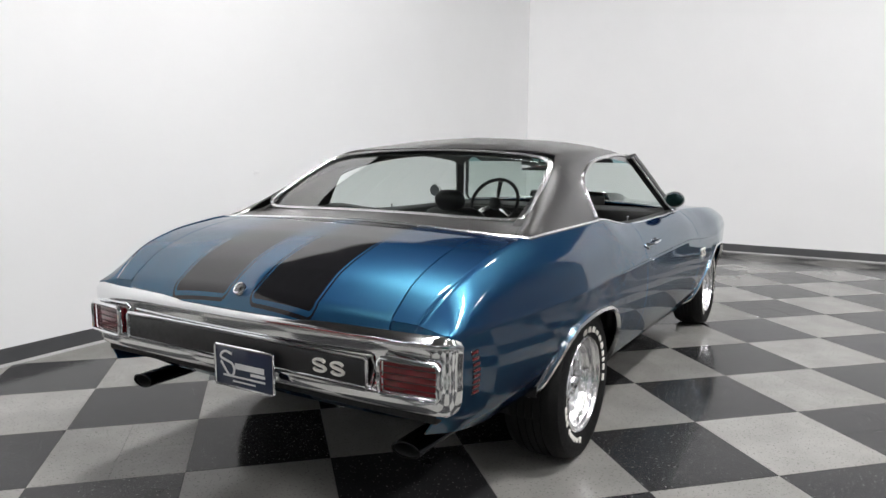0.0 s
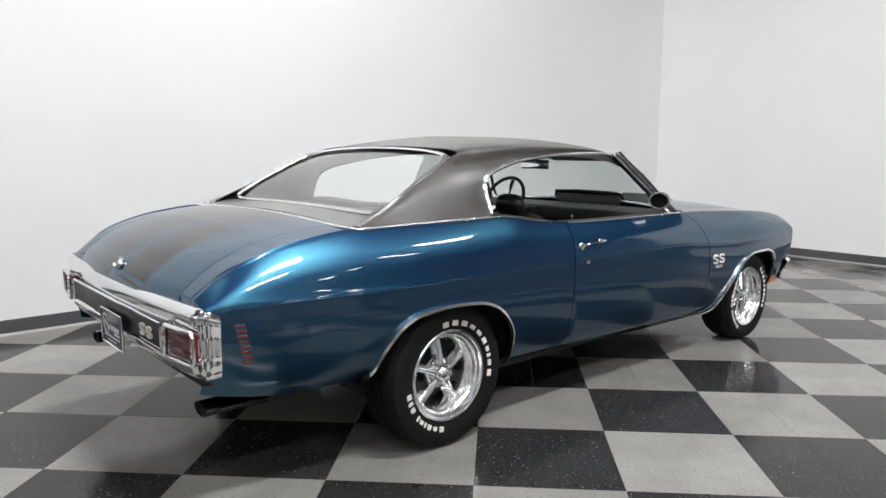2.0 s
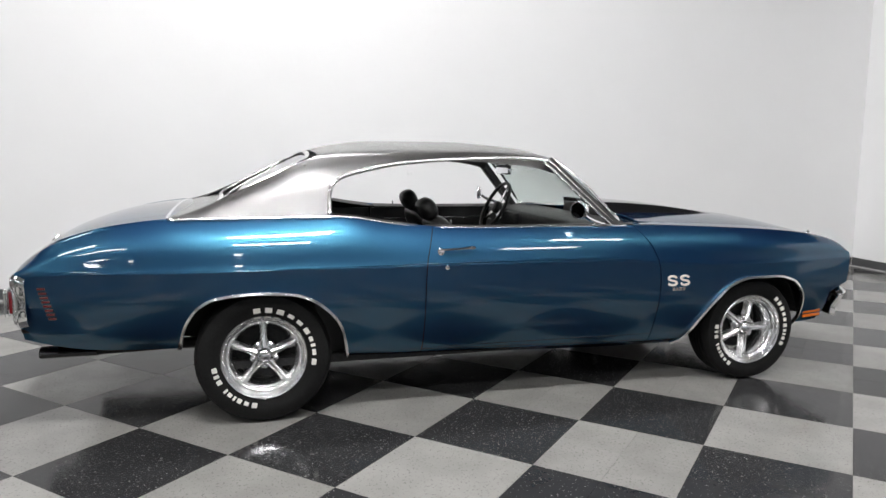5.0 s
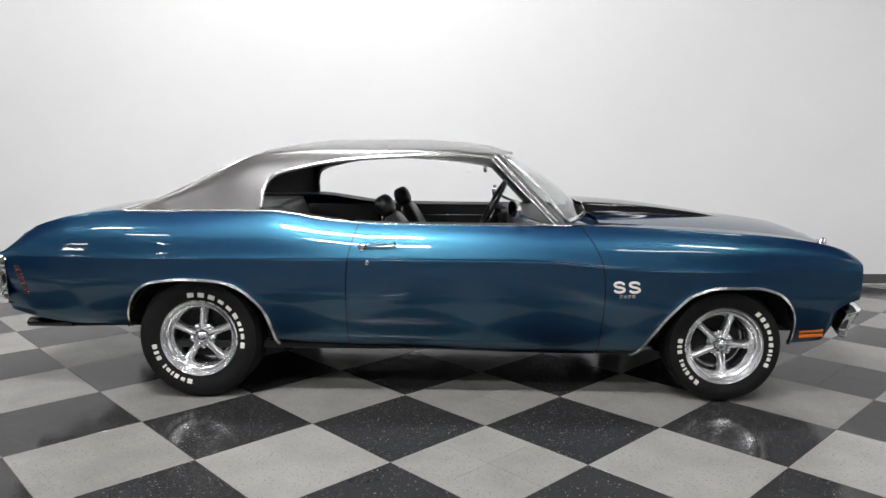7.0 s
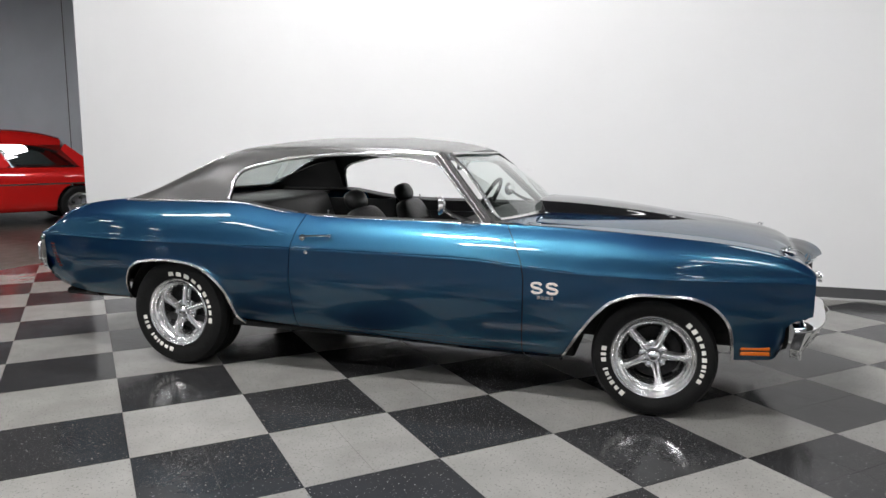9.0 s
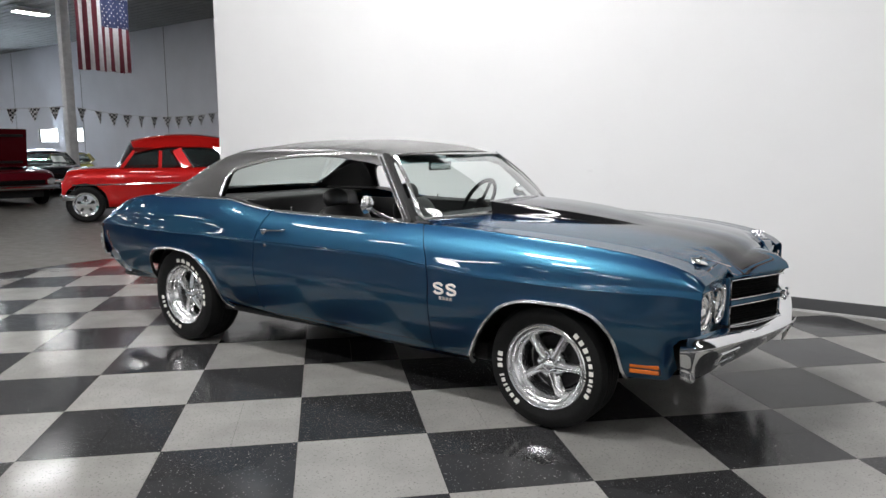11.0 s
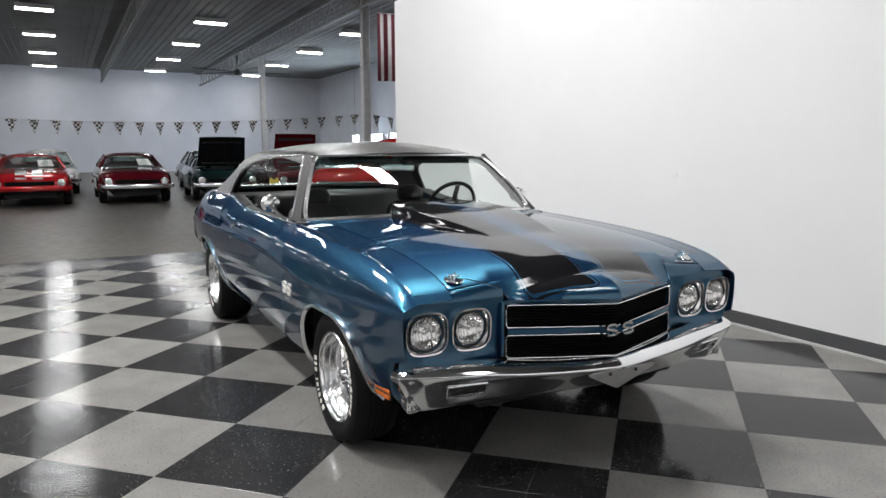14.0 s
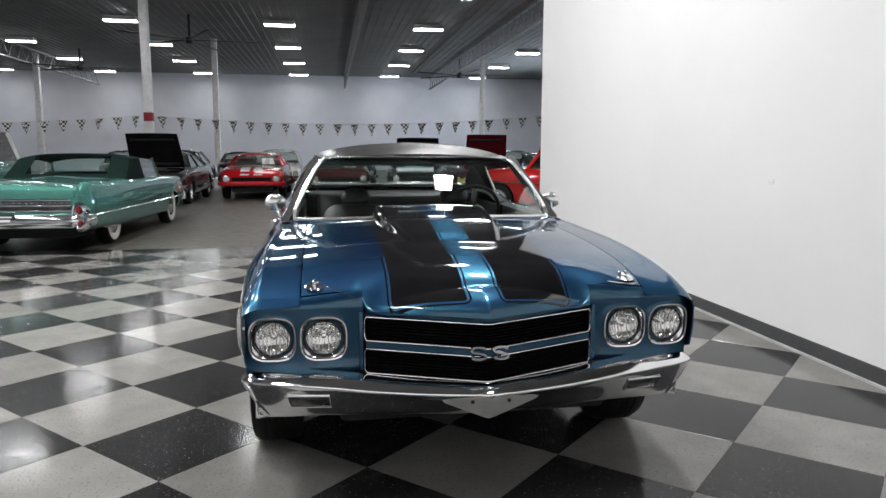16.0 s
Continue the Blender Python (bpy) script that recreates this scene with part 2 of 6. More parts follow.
M["smoke"] = plain("dark_lamp_lens", (0.03, 0.03, 0.028), 0.25, coat=1.0)
M["plate_blue"] = plain("plate_navy", (0.006, 0.016, 0.045), 0.35, coat=0.5)
M["white_print"] = plain("white_print", (0.75, 0.75, 0.75), 0.5)
M["wall_white"] = plain("white_wall_paint", (0.80, 0.80, 0.80), 0.55, vary=0.015, scale=1.3, bump=0.06, bscale=90)
M["baseboard"] = plain("grey_vinyl_baseboard", (0.055, 0.056, 0.058), 0.4, vary=0.1)
M["strip"] = plain("white_cove_strip", (0.28, 0.28, 0.275), 0.4)
M["hall_wall"] = plain("pale_hall_wall", (0.70, 0.715, 0.765), 0.7, vary=0.06, scale=0.5)
M["ceiling"] = plain("grey_deck_ceiling", (0.21, 0.21, 0.206), 0.8, vary=0.1, scale=0.6)
M["steel_white"] = plain("white_painted_steel", (0.62, 0.62, 0.62), 0.5)
M["truss_grey"] = plain("grey_painted_steel", (0.30, 0.30, 0.295), 0.6)
M["concrete"] = plain("polished_concrete", (0.078, 0.072, 0.063), 0.42, spec=0.5, vary=0.18, scale=0.7)
M["joint"] = plain("dark_joint", (0.06, 0.06, 0.058), 0.6)
M["tile_dark"] = tile_mat("dark_vinyl_tile", (0.024, 0.024, 0.025), (0.22, 0.22, 0.215), 0.655, 0.125)
M["tile_light"] = tile_mat("pale_vinyl_tile", (0.192, 0.189, 0.178), (0.128, 0.123, 0.117), 0.60, 0.125)
M["lamp_glow"] = glow("lamp_diffuser", (0.98, 0.99, 1.0), 9.0)
M["hall_glow"] = glow("hall_lamp_diffuser", (0.98, 0.99, 1.0), 40.0)
M["window_glow"] = glow("daylight_window", (0.85, 0.93, 1.0), 5.0)

# ---- building tools ----
def pchip(knots):
    """A smooth curve y(x) through the knots without overshoot."""
    xs = [float(k[0]) for k in knots]
    ys = [float(k[1]) for k in knots]
    n = len(xs)
    h = [xs[i + 1] - xs[i] for i in range(n - 1)]
    d = [(ys[i + 1] - ys[i]) / h[i] for i in range(n - 1)]
    g = [0.0] * n
    g[0], g[-1] = d[0], d[-1]
    for i in range(1, n - 1):
        if d[i - 1] * d[i] > 0:
            w1, w2 = 2 * h[i] + h[i - 1], h[i] + 2 * h[i - 1]
            g[i] = (w1 + w2) / (w1 / d[i - 1] + w2 / d[i])

    def f(x):
        x = min(max(x, xs[0]), xs[-1])
        i = 0
        while i < n - 2 and x > xs[i + 1]:
            i += 1
        t = (x - xs[i]) / h[i]
        return ((1 + 2 * t) * (1 - t) ** 2 * ys[i] + t * (1 - t) ** 2 * h[i] * g[i]
                + t * t * (3 - 2 * t) * ys[i + 1] + t * t * (t - 1) * h[i] * g[i + 1])
    return f


def cat(points, s):
    """Catmull-Rom through points at s = 0 .. n - 1."""
    n = len(points)
    i = min(max(int(s), 0), n - 2)
    t = s - i
    p1, p2 = points[i], points[i + 1]
    p0 = points[i - 1] if i > 0 else tuple(2 * a - b for a, b in zip(p1, p2))
    p3 = points[i + 2] if i + 2 < n else tuple(2 * b - a for a, b in zip(p1, p2))
    return tuple(0.5 * (2 * b + (c - a) * t + (2 * a - 5 * b + 4 * c - d) * t * t + (3 * b - a - 3 * c + d) * t ** 3)
                 for a, b, c, d in zip(p0, p1, p2, p3))


def curve(points, n):
    return [cat(points, i * (len(points) - 1) / n) for i in range(n + 1)]


def lerp(a, b, t):
    return a + (b - a) * t


def mesh(name, verts, faces, mat, parent=None, label="", smooth=True, thick=0.0, bevel=0.0, sharp=35):
    me = bpy.data.meshes.new(name)
    me.from_pydata([tuple(v) for v in verts], [], faces)
    me.materials.append(mat)
    if smooth:
        me.polygons.foreach_set("use_smooth", [True] * len(me.polygons))
        if sharp:
            me.set_sharp_from_angle(angle=radians(sharp))
        if thick:
            # free edges stay crisp when the sheet is given its thickness
            uses = {}
            for p in me.polygons:
                for k in p.edge_keys:
                    uses[k] = uses.get(k, 0) + 1
            for e in me.edges:
                if uses.get(tuple(e.key), 0) < 2:
                    e.use_edge_sharp = True
    me.update()
    ob = new(name, me)
    if parent is not None:
        ob.parent = parent
    if label:
        tagged(ob, label)
    if thick:
        md = ob.modifiers.new("thickness", "SOLIDIFY")
        md.thickness, md.offset = thick, 0
    if bevel:
        md = ob.modifiers.new("edge", "BEVEL")
        md.width, md.segments, md.limit_method = bevel, 2, "ANGLE"
    return ob


def thing(name, label, category, m=None, group="", kind=""):
    ob = new(name)
    if m is not None:
        ob.matrix_basis = m
    return tagged(ob, label, category, group, kind)


def grid(fn, nu, nv, flip=False):
    """Vertices and faces of the sheet fn(u, v), u and v from 0 to 1."""
    verts = [fn(i / nu, j / nv) for i in range(nu + 1) for j in range(nv + 1)]
    faces = []
    for i in range(nu):
        for j in range(nv):
            a = i * (nv + 1) + j
            f = (a, a + nv + 1, a + nv + 2, a + 1)
            faces.append(f[::-1] if flip else f)
    return verts, faces


def join(*pieces):
    verts, faces = [], []
    for v, f in pieces:
        k = len(verts)
        verts += v
        faces += [tuple(i + k for i in q) for q in f]
    return verts, faces


def moved(piece, m):
    return [tuple(m @ Vector(v)) for v in piece[0]], piece[1]


def box(x0, x1, y0, y1, z0, z1, r=0.0, seg=2):
    """A box, its edges rounded by r."""
    bm = bmesh.new()
    bmesh.ops.create_cube(bm, size=1)
    for v in bm.verts:
        v.co = Vector((lerp(x0, x1, v.co.x + 0.5), lerp(y0, y1, v.co.y + 0.5), lerp(z0, z1, v.co.z + 0.5)))
    if r:
        bmesh.ops.bevel(bm, geom=bm.edges[:], offset=r, segments=seg, profile=0.5, affect="EDGES")
    bm.verts.index_update()
    out = [tuple(v.co) for v in bm.verts], [tuple(v.index for v in f.verts) for f in bm.faces]
    bm.free()
    return out


def lathe(profile, n=32, axis="y", a0=0.0, a1=360.0):
    """The profile [(radius, height)] turned round the axis."""
    full = abs(a1 - a0) >= 359.9
    m = n if full else n + 1
    verts = []
    for i in range(m):
        a = radians(a0 + (a1 - a0) * i / n)
        c, s = math.cos(a), math.sin(a)
        for r, h in profile:
            verts.append((r * c, h, r * s) if axis == "y" else (r * c, r * s, h) if axis == "z" else (h, r * c, r * s))
    k = len(profile)
    faces = []
    for i in range(n):
        i2 = (i + 1) % m
        for j in range(k - 1):
            faces.append((i * k + j, i * k + j + 1, i2 * k + j + 1, i2 * k + j))
    return verts, faces


def sweep(path, shape, closed=False, up=(0, 0, 1), caps=True, scale=None):
    """The outline shape [(side, up)] drawn along the path of points."""
    pts = [Vector(p) for p in path]
    n, k = len(pts), len(shape)
    verts, faces = [], []
    for i, p in enumerate(pts):
        a = pts[i - 1] if i > 0 or closed else p
        b = pts[(i + 1) % n] if i < n - 1 or closed else p
        t = (b - a).normalized()
        side = t.cross(Vector(up))
        side = side.normalized() if side.length > 1e-6 else Vector((1, 0, 0))
        top = side.cross(t)
        q = scale(i / (n - 1)) if scale else 1.0
        for sx, sz in shape:
            verts.append(tuple(p + side * sx * q + top * sz * q))
    for i in range(n if closed else n - 1):
        for j in range(k):
            a, b = i * k + j, i * k + (j + 1) % k
            c, d = ((i + 1) % n) * k + (j + 1) % k, ((i + 1) % n) * k + j
            faces.append((a, b, c, d))
    if caps and not closed:
        faces.append(tuple(range(k))[::-1])
        faces.append(tuple((n - 1) * k + j for j in range(k)))
    return verts, faces


def ring(r, n=8, sx=1.0, sz=1.0):
    return [(r * sx * math.cos(2 * math.pi * i / n), r * sz * math.sin(2 * math.pi * i / n)) for i in range(n)]


def part(name, piece, mat, parent, label="", **kw):
    return mesh(name, piece[0], piece[1], mat, parent, label, **kw)


def mirror(piece):
    return [(x, -y, z) for x, y, z in piece[0]], [tuple(f)[::-1] for f in piece[1]]


def weld(piece, dist=.0004):
    """The same piece with coincident points merged."""
    bm = bmesh.new()
    vs = [bm.verts.new(v) for v in piece[0]]
    for f in piece[1]:
        try:
            bm.faces.new([vs[i] for i in f])
        except ValueError:
            pass
    bmesh.ops.remove_doubles(bm, verts=bm.verts[:], dist=dist)
    bmesh.ops.recalc_face_normals(bm, faces=bm.faces[:])
    bm.verts.index_update()
    out = [tuple(v.co) for v in bm.verts], [tuple(v.index for v in f.verts) for f in bm.faces]
    bm.free()
    return out

# ---- the hall: floor, walls, ceiling ----
WALL_Y, WALL_X, EDGE_X = 2.60, 5.70, -5.58
HX0, HX1, HY0, HY1 = -50.0, 13.0, -26.0, 16.2
ROOM_TOP = 3.58


def structure(name, piece, mat, label, category="wall", **kw):
    return tagged(part(name, piece, mat, None, **kw), label, category, kind="structure")


floor = structure("floor", box(HX0, HX1, HY0, HY1, -0.25, -0.004), M["concrete"], "polished grey-brown concrete showroom floor", "floor", smooth=False)
structure("ceiling", join(box(HX0, HX1, HY0, HY1, CEIL, CEIL + 0.2), *[box(HX0, HX1, HY0 + 0.35 * i, HY0 + 0.35 * i + 0.16, CEIL - 0.022, CEIL - 0.002) for i in range(int((HY1 - HY0) / 0.35))]),
          M["ceiling"], "grey ribbed steel deck ceiling", "ceiling", smooth=False)
structure("wall_back", box(EDGE_X, WALL_X + 0.2, WALL_Y, WALL_Y + 0.16, -0.002, ROOM_TOP), M["wall_white"], "smooth white display wall behind the car", smooth=False)
structure("wall_side", box(WALL_X, WALL_X + 0.16, -3.9, WALL_Y - 0.003, -0.002, ROOM_TOP), M["wall_white"], "smooth white display wall ahead of the car", smooth=False)
structure("wall_far", box(HX0 - 0.2, HX0, HY0, HY1, -0.2, CEIL), M["hall_wall"], "tall pale end wall of the showroom", smooth=False)
structure("wall_hall_left", box(HX0, HX1, HY0 - 0.2, HY0, -0.2, CEIL), M["hall_wall"], "tall pale long wall of the showroom", smooth=False)
structure("wall_hall_end", box(HX1, HX1 + 0.2, HY0, HY1, -0.2, CEIL), M["hall_wall"], "plain pale wall closing the showroom", smooth=False)
# the long wall with its small windows, set out of tilt-up panels
WIN = [(-43.2, -41.65), (-39.8, -37.6), (-36.7, -34.9)]
WZ0, WZ1 = 1.8, 2.5
cuts = [HX0] + [v for w in WIN for v in w] + [HX1]
levels, nc = [-0.2, WZ0, WZ1, CEIL], len(cuts)
wv = [(x, y, z) for y in (HY1, HY1 + 0.2) for z in levels for x in cuts]
solid = lambda i, r: 0 <= i < nc - 1 and 0 <= r < 3 and not (r == 1 and i % 2 == 1)
wf = []
for r in range(3):
    for i in range(nc - 1):
        if not solid(i, r):
            continue
        a, o = r * nc + i, 4 * nc
        wf += [(a, a + 1, a + nc + 1, a + nc), (a + o, a + o + nc, a + o + nc + 1, a + o + 1)]
        for (di, dr), (p, q) in {(-1, 0): (a + nc, a), (1, 0): (a + 1, a + nc + 1), (0, -1): (a, a + 1), (0, 1): (a + nc + 1, a + nc)}.items():
            if not solid(i + di, r + dr):
                wf.append((p, p + o, q + o, q))
structure("wall_hall_right", (wv, wf), M["hall_wall"], "tall pale blue-grey panel wall with small windows", smooth=False)
for i, (a, b) in enumerate(WIN):
    w = thing(f"window_{i + 1}", "small bright window with daylight behind it", "window", kind="structure")
    part("window_frame", join(box(a, b, HY1 - 0.02, HY1 + 0.1, WZ0 - 0.05, WZ0), box(a, b, HY1 - 0.02, HY1 + 0.1, WZ1, WZ1 + 0.05),
                              box(a - 0.05, a, HY1 - 0.02, HY1 + 0.1, WZ0 - 0.05, WZ1 + 0.05), box(b, b + 0.05, HY1 - 0.02, HY1 + 0.1, WZ0 - 0.05, WZ1 + 0.05)), M["steel_white"], w, smooth=False)
    part("pane", box(a, b, HY1 + 0.12, HY1 + 0.14, WZ0, WZ1), M["window_glow"], w, "bright daylight pane", smooth=False)
for i in range(8):
    x = HX0 + 7.6 * (i + 1)
    structure("trim", box(x - 0.015, x + 0.015, HY1 - 0.006, HY1, 0, CEIL - 0.01), M["joint"], "dark joint between wall panels", "trim", smooth=False)


def skirting(x0, y0, x1, y1, nx, ny):
    """Baseboard with a pale cove strip along a wall, on the side (nx, ny)."""
    prof = [(0.0, 0.0), (0.0, 0.112), (0.005, 0.112), (0.009, 0.10), (0.009, 0.014), (0.013, 0.0)]
    strip = [(0.0095, 0.0), (0.0095, 0.016), (0.016, 0.013), (0.022, 0.0)]
    for name, pf, mt, lb in (("baseboard", prof, M["baseboard"], "dark grey vinyl baseboard along the white wall"), ("trim", strip, M["strip"], "thin pale strip at the foot of the baseboard")):
        v = [(x0 + nx * o, y0 + ny * o, h) for o, h in pf] + [(x1 + nx * o, y1 + ny * o, h) for o, h in pf]
        k = len(pf)
        f = [(j, (j + 1) % k, k + (j + 1) % k, k + j) for j in range(k)] + [tuple(range(k)), tuple(range(k, 2 * k))[::-1]]
        structure(name, (v, f), mt, lb, name)


skirting(EDGE_X, WALL_Y, WALL_X - 0.012, WALL_Y, 0, -1)
skirting(WALL_X, -3.9, WALL_X, WALL_Y - 0.012, -1, 0)

# roof beams, posts
for i, y in enumerate((-16.5, 0.75, 7.2)):
    beam = thing("roof_truss", "pale grey open-web steel roof truss", "truss", group="roof trusses")
    part("chord", join(box(HX0 + 0.1, -7.0, y - 0.06, y + 0.06, CEIL - 0.16, CEIL - 0.06), box(HX0 + 0.1, -7.0, y - 0.06, y + 0.06, CEIL - 0.92, CEIL - 0.84)), M["truss_grey"], beam, smooth=False)
    web = []
    x = HX0 + 0.5
    while x < -7.6:
        web.append(sweep([(x, y, CEIL - 0.86), (x + 0.55, y, CEIL - 0.14)], ring(0.022, 5)))
        web.append(sweep([(x + 0.55, y, CEIL - 0.14), (x + 1.1, y, CEIL - 0.86)], ring(0.022, 5)))
        x += 1.1
    part("web", join(*web), M["truss_grey"], beam, smooth=False)


def post(x, y, band=False):
    p = thing("steel_post", "white painted square steel post" + (" with a red band" if band else ""), "post", pose(x, y, 0), group="hall posts")
    part("shaft", box(-0.14, 0.14, -0.14, 0.14, -0.004, CEIL - 0.06, 0.012), M["post_white"], p)
    part("base_plate", box(-0.22, 0.22, -0.22, 0.22, -0.004, 0.02, 0.004), M["post_white"], p)
    if band:
        part("band", box(-0.147, 0.147, -0.147, 0.147, 2.42, 2.72, 0.004), M["red_band"], p, "red painted band")


M["post_white"] = plain("white_post_paint", (0.82, 0.82, 0.82), 0.45)
M["red_band"] = plain("red_band_paint", (0.30, 0.012, 0.02), 0.5)
post(-20.6, 8.2)
post(-22.0, -6.8, True)
post(-33.0, -6.1)
post(-38.0, 8.75)
post(-40.0, -17.0)


def fixture(x, y, length=1.48, width=0.42, along_x=True, lit="lamp_glow"):
    lamp = thing("ceiling_light", "long white ceiling light, switched on", "ceiling light", pose(x, y, CEIL - 0.06, 0, 0, 0 if along_x else 90), group="ceiling lights")
    part("housing", join(box(-length / 2, length / 2, -width / 2, width / 2, -0.2, -0.03, 0.01), box(-length / 2 + 0.1, -length / 2 + 0.14, -0.02, 0.02, -0.04, 0.06), box(length / 2 - 0.14, length / 2 - 0.1, -0.02, 0.02, -0.04, 0.06)), M["steel_white"], lamp)
    part("diffuser", box(-length / 2 + 0.02, length / 2 - 0.02, -width / 2 + 0.02, width / 2 - 0.02, -0.225, -0.203), M[lit], lamp, "glowing white diffuser")


for lx, ly in BOOTH_LAMPS:
    fixture(lx, ly, width=0.58)
for lx, ly in HALL_LAMPS:
    fixture(lx, ly, 1.3, 0.45, False, "hall_glow")

# ---- the blue coupe: nose to +x, wheels on the floor, mirror-symmetric ----
car = thing("car", "metallic blue two-door hardtop coupe with black stripes and black vinyl roof", "car", pose(0, 0, 0, 0, 0, 0.35) @ Matrix.Diagonal((1, 0.98, 1, 1)))
WB = 1.4235
R_REAR, R_FRONT = 0.335, 0.310

zA = pchip([(-2.54, .47), (-2.37, .43), (-2.16, .398), (-1.84, .385), (-1.0, .285), (-.16, .255), (.67, .235), (.95, .235), (1.8, .31), (2.0, .33), (2.16, .40)])
yA = pchip([(-2.54, .79), (-2.3, .83), (-1.8, .83), (0, .815), (1, .82), (1.8, .84), (2.16, .83)])
yB = pchip([(-2.54, .84), (-2.2, .89), (-1, .915), (0, .910), (1, .915), (1.9, .90), (2.16, .875)])
yC = pchip([(-2.54, .886), (-2.2, .934), (-1.4, .986), (-.3, .984), (.4, .984), (1.4, .987), (1.9, .947), (2.16, .910)])
zD = pchip([(-2.54, .765), (-2.41, .79), (-1.55, .785), (0, .78), (.44, .775), (.74, .75), (1.16, .725), (1.6, .725), (2.04, .735), (2.16, .73)])
yD = pchip([(-2.54, .887), (-2.3, .925), (-1.5, .986), (-.8, .985), (-.2, .984), (.5, .984), (1.4, .988), (1.9, .949), (2.16, .916)])
yE = pchip([(-2.54, .855), (-2.3, .89), (-1.5, .942), (-.8, .94), (-.1, .94), (.5, .94), (.9, .943), (1.4, .957), (1.9, .928), (2.16, .906)])
zF = pchip([(-2.54, .79), (-2.47, .85), (-2.38, .91), (-2.26, .955), (-2.11, .99), (-1.83, 1.018), (-1.04, 1.022), (-.77, .985), (-.58, .96), (-.16, .95), (.67, .945), (1.01, .93), (1.34, .914), (1.74, .885), (1.98, .846), (2.06, .820), (2.10, .801), (2.138, .772), (2.16, .75)])
yF = pchip([(-2.54, .77), (-2.3, .825), (-1.83, .84), (-1.0, .86), (-.3, .877), (.4, .87), (.8, .86), (1.4, .878), (1.9, .870), (2.16, .872)])
SEAM_HOOD, SEAM_DECK = .70, .665


def zG(x):
    return zF(x) + pchip([(-2.54, .004), (-2.0, .012), (.6, .01), (1.4, .012), (1.98, .007), (2.16, .010)])(x)


ARCH_R = pchip([(-1.822, .39), (-1.805, .47), (-1.78, .535), (-1.72, .615), (-1.64, .655), (-1.46, .672), (-1.28, .66), (-1.19, .63), (-1.10, .56), (-1.04, .47), (-1.0, .285)])
ARCH_F = pchip([(.95, .235), (1.05, .41), (1.14, .53), (1.22, .60), (1.37, .642), (1.54, .642), (1.66, .615), (1.74, .55), (1.78, .47), (1.80, .31)])


def z_low(x):
    if -1.8215 < x < -1.0005:
        return max(ARCH_R(x), zA(x))
    if .9505 < x < 1.7995:
        return max(ARCH_F(x), zA(x))
    return zA(x)


def section(x, top):
    a, d, f = zA(x), zD(x), zF(x)
    pts = [(yA(x), a), (yB(x), a + .075), (yC(x), lerp(a + .075, d, .5)), (yD(x) + .0012, d - .024), (yD(x) - .0003, d), (yD(x) - .0075, d + .022), (yE(x), lerp(d, f, .58)), (yF(x), f)]
    if top == "hood":
        pts += [(yF(x) - .04, lerp(f, zG(x), .45)), (SEAM_HOOD + .003, zG(x))]
    elif top == "deck":
        pts += [(yF(x) - .045, lerp(f, zG(x), .45)), (SEAM_DECK + .003, zG(x))]
    else:
        k = min(1.0, max(0.0, (-1.80 - x) / .05))
        pts += [(yF(x) - lerp(.018, .014, k), lerp(f - .001, f + .002, k)), (lerp(yF(x) - .035, SEAM_DECK + .003, k), lerp(f - .004, zG(x), k))]
    return pts


def on_side(x, z):
    """Half width of the body side at height z."""
    pts = section(x, "belt")
    lo, hi = 0.0, 7.0
    for _ in range(30):
        mid = (lo + hi) / 2
        if cat(pts, mid)[1] < z:
            lo = mid
        else:
            hi = mid
    return cat(pts, lo)[0]


def s_low(pts, z):
    lo, hi = 0.0, 4.0
    for _ in range(26):
        mid = (lo + hi) / 2
        if cat(pts, mid)[1] < z:
            lo = mid
        else:
            hi = mid
    return lo


def side_panel(xs, tops, shift=None, ns=36, inset=0.0):
    """A body side skin over the stations xs; shift(x, z) bends the ends to the shut lines."""
    verts, faces = [], []
    for x in xs:
        zl = z_low(x)
        for j in range(ns + 1):
            pts = section(x, tops)
            s0 = s_low(pts, zl) if zl > zA(x) + 1e-4 else 0.0
            s = lerp(s0, 4.0, 2 * j / ns) if 2 * j <= ns else lerp(4.0, 9.0, 2 * j / ns - 1)
            y, z = cat(pts, s)
            x2 = x + (shift(x, z) if shift else 0.0)
            if x2 != x:
                y, z2 = cat(section(x2, tops), s)
            verts.append((x2, y - inset, z))
    for i in range(len(xs) - 1):
        for j in range(ns):
            a = i * (ns + 1) + j
            faces.append((a, a + ns + 1, a + ns + 2, a + 1))
    return verts, faces


def stations(a, b, n, extra=()):
    xs = [lerp(a, b, i / n) for i in range(n + 1)] + [e for e in extra if a < e < b]
    return sorted(set(round(x, 4) for x in xs))


GAP_R = pchip([(.2, -.61), (.59, -.61), (.78, -.60), (.88, -.575), (.97, -.545)])
GAP_F = pchip([(.2, .745), (.35, .75), (.53, .76), (.66, .762), (.75, .75), (.85, .71), (.95, .645)])


def fade(x, edge, width):
    return max(0.0, 1 - abs(x - edge) / width)


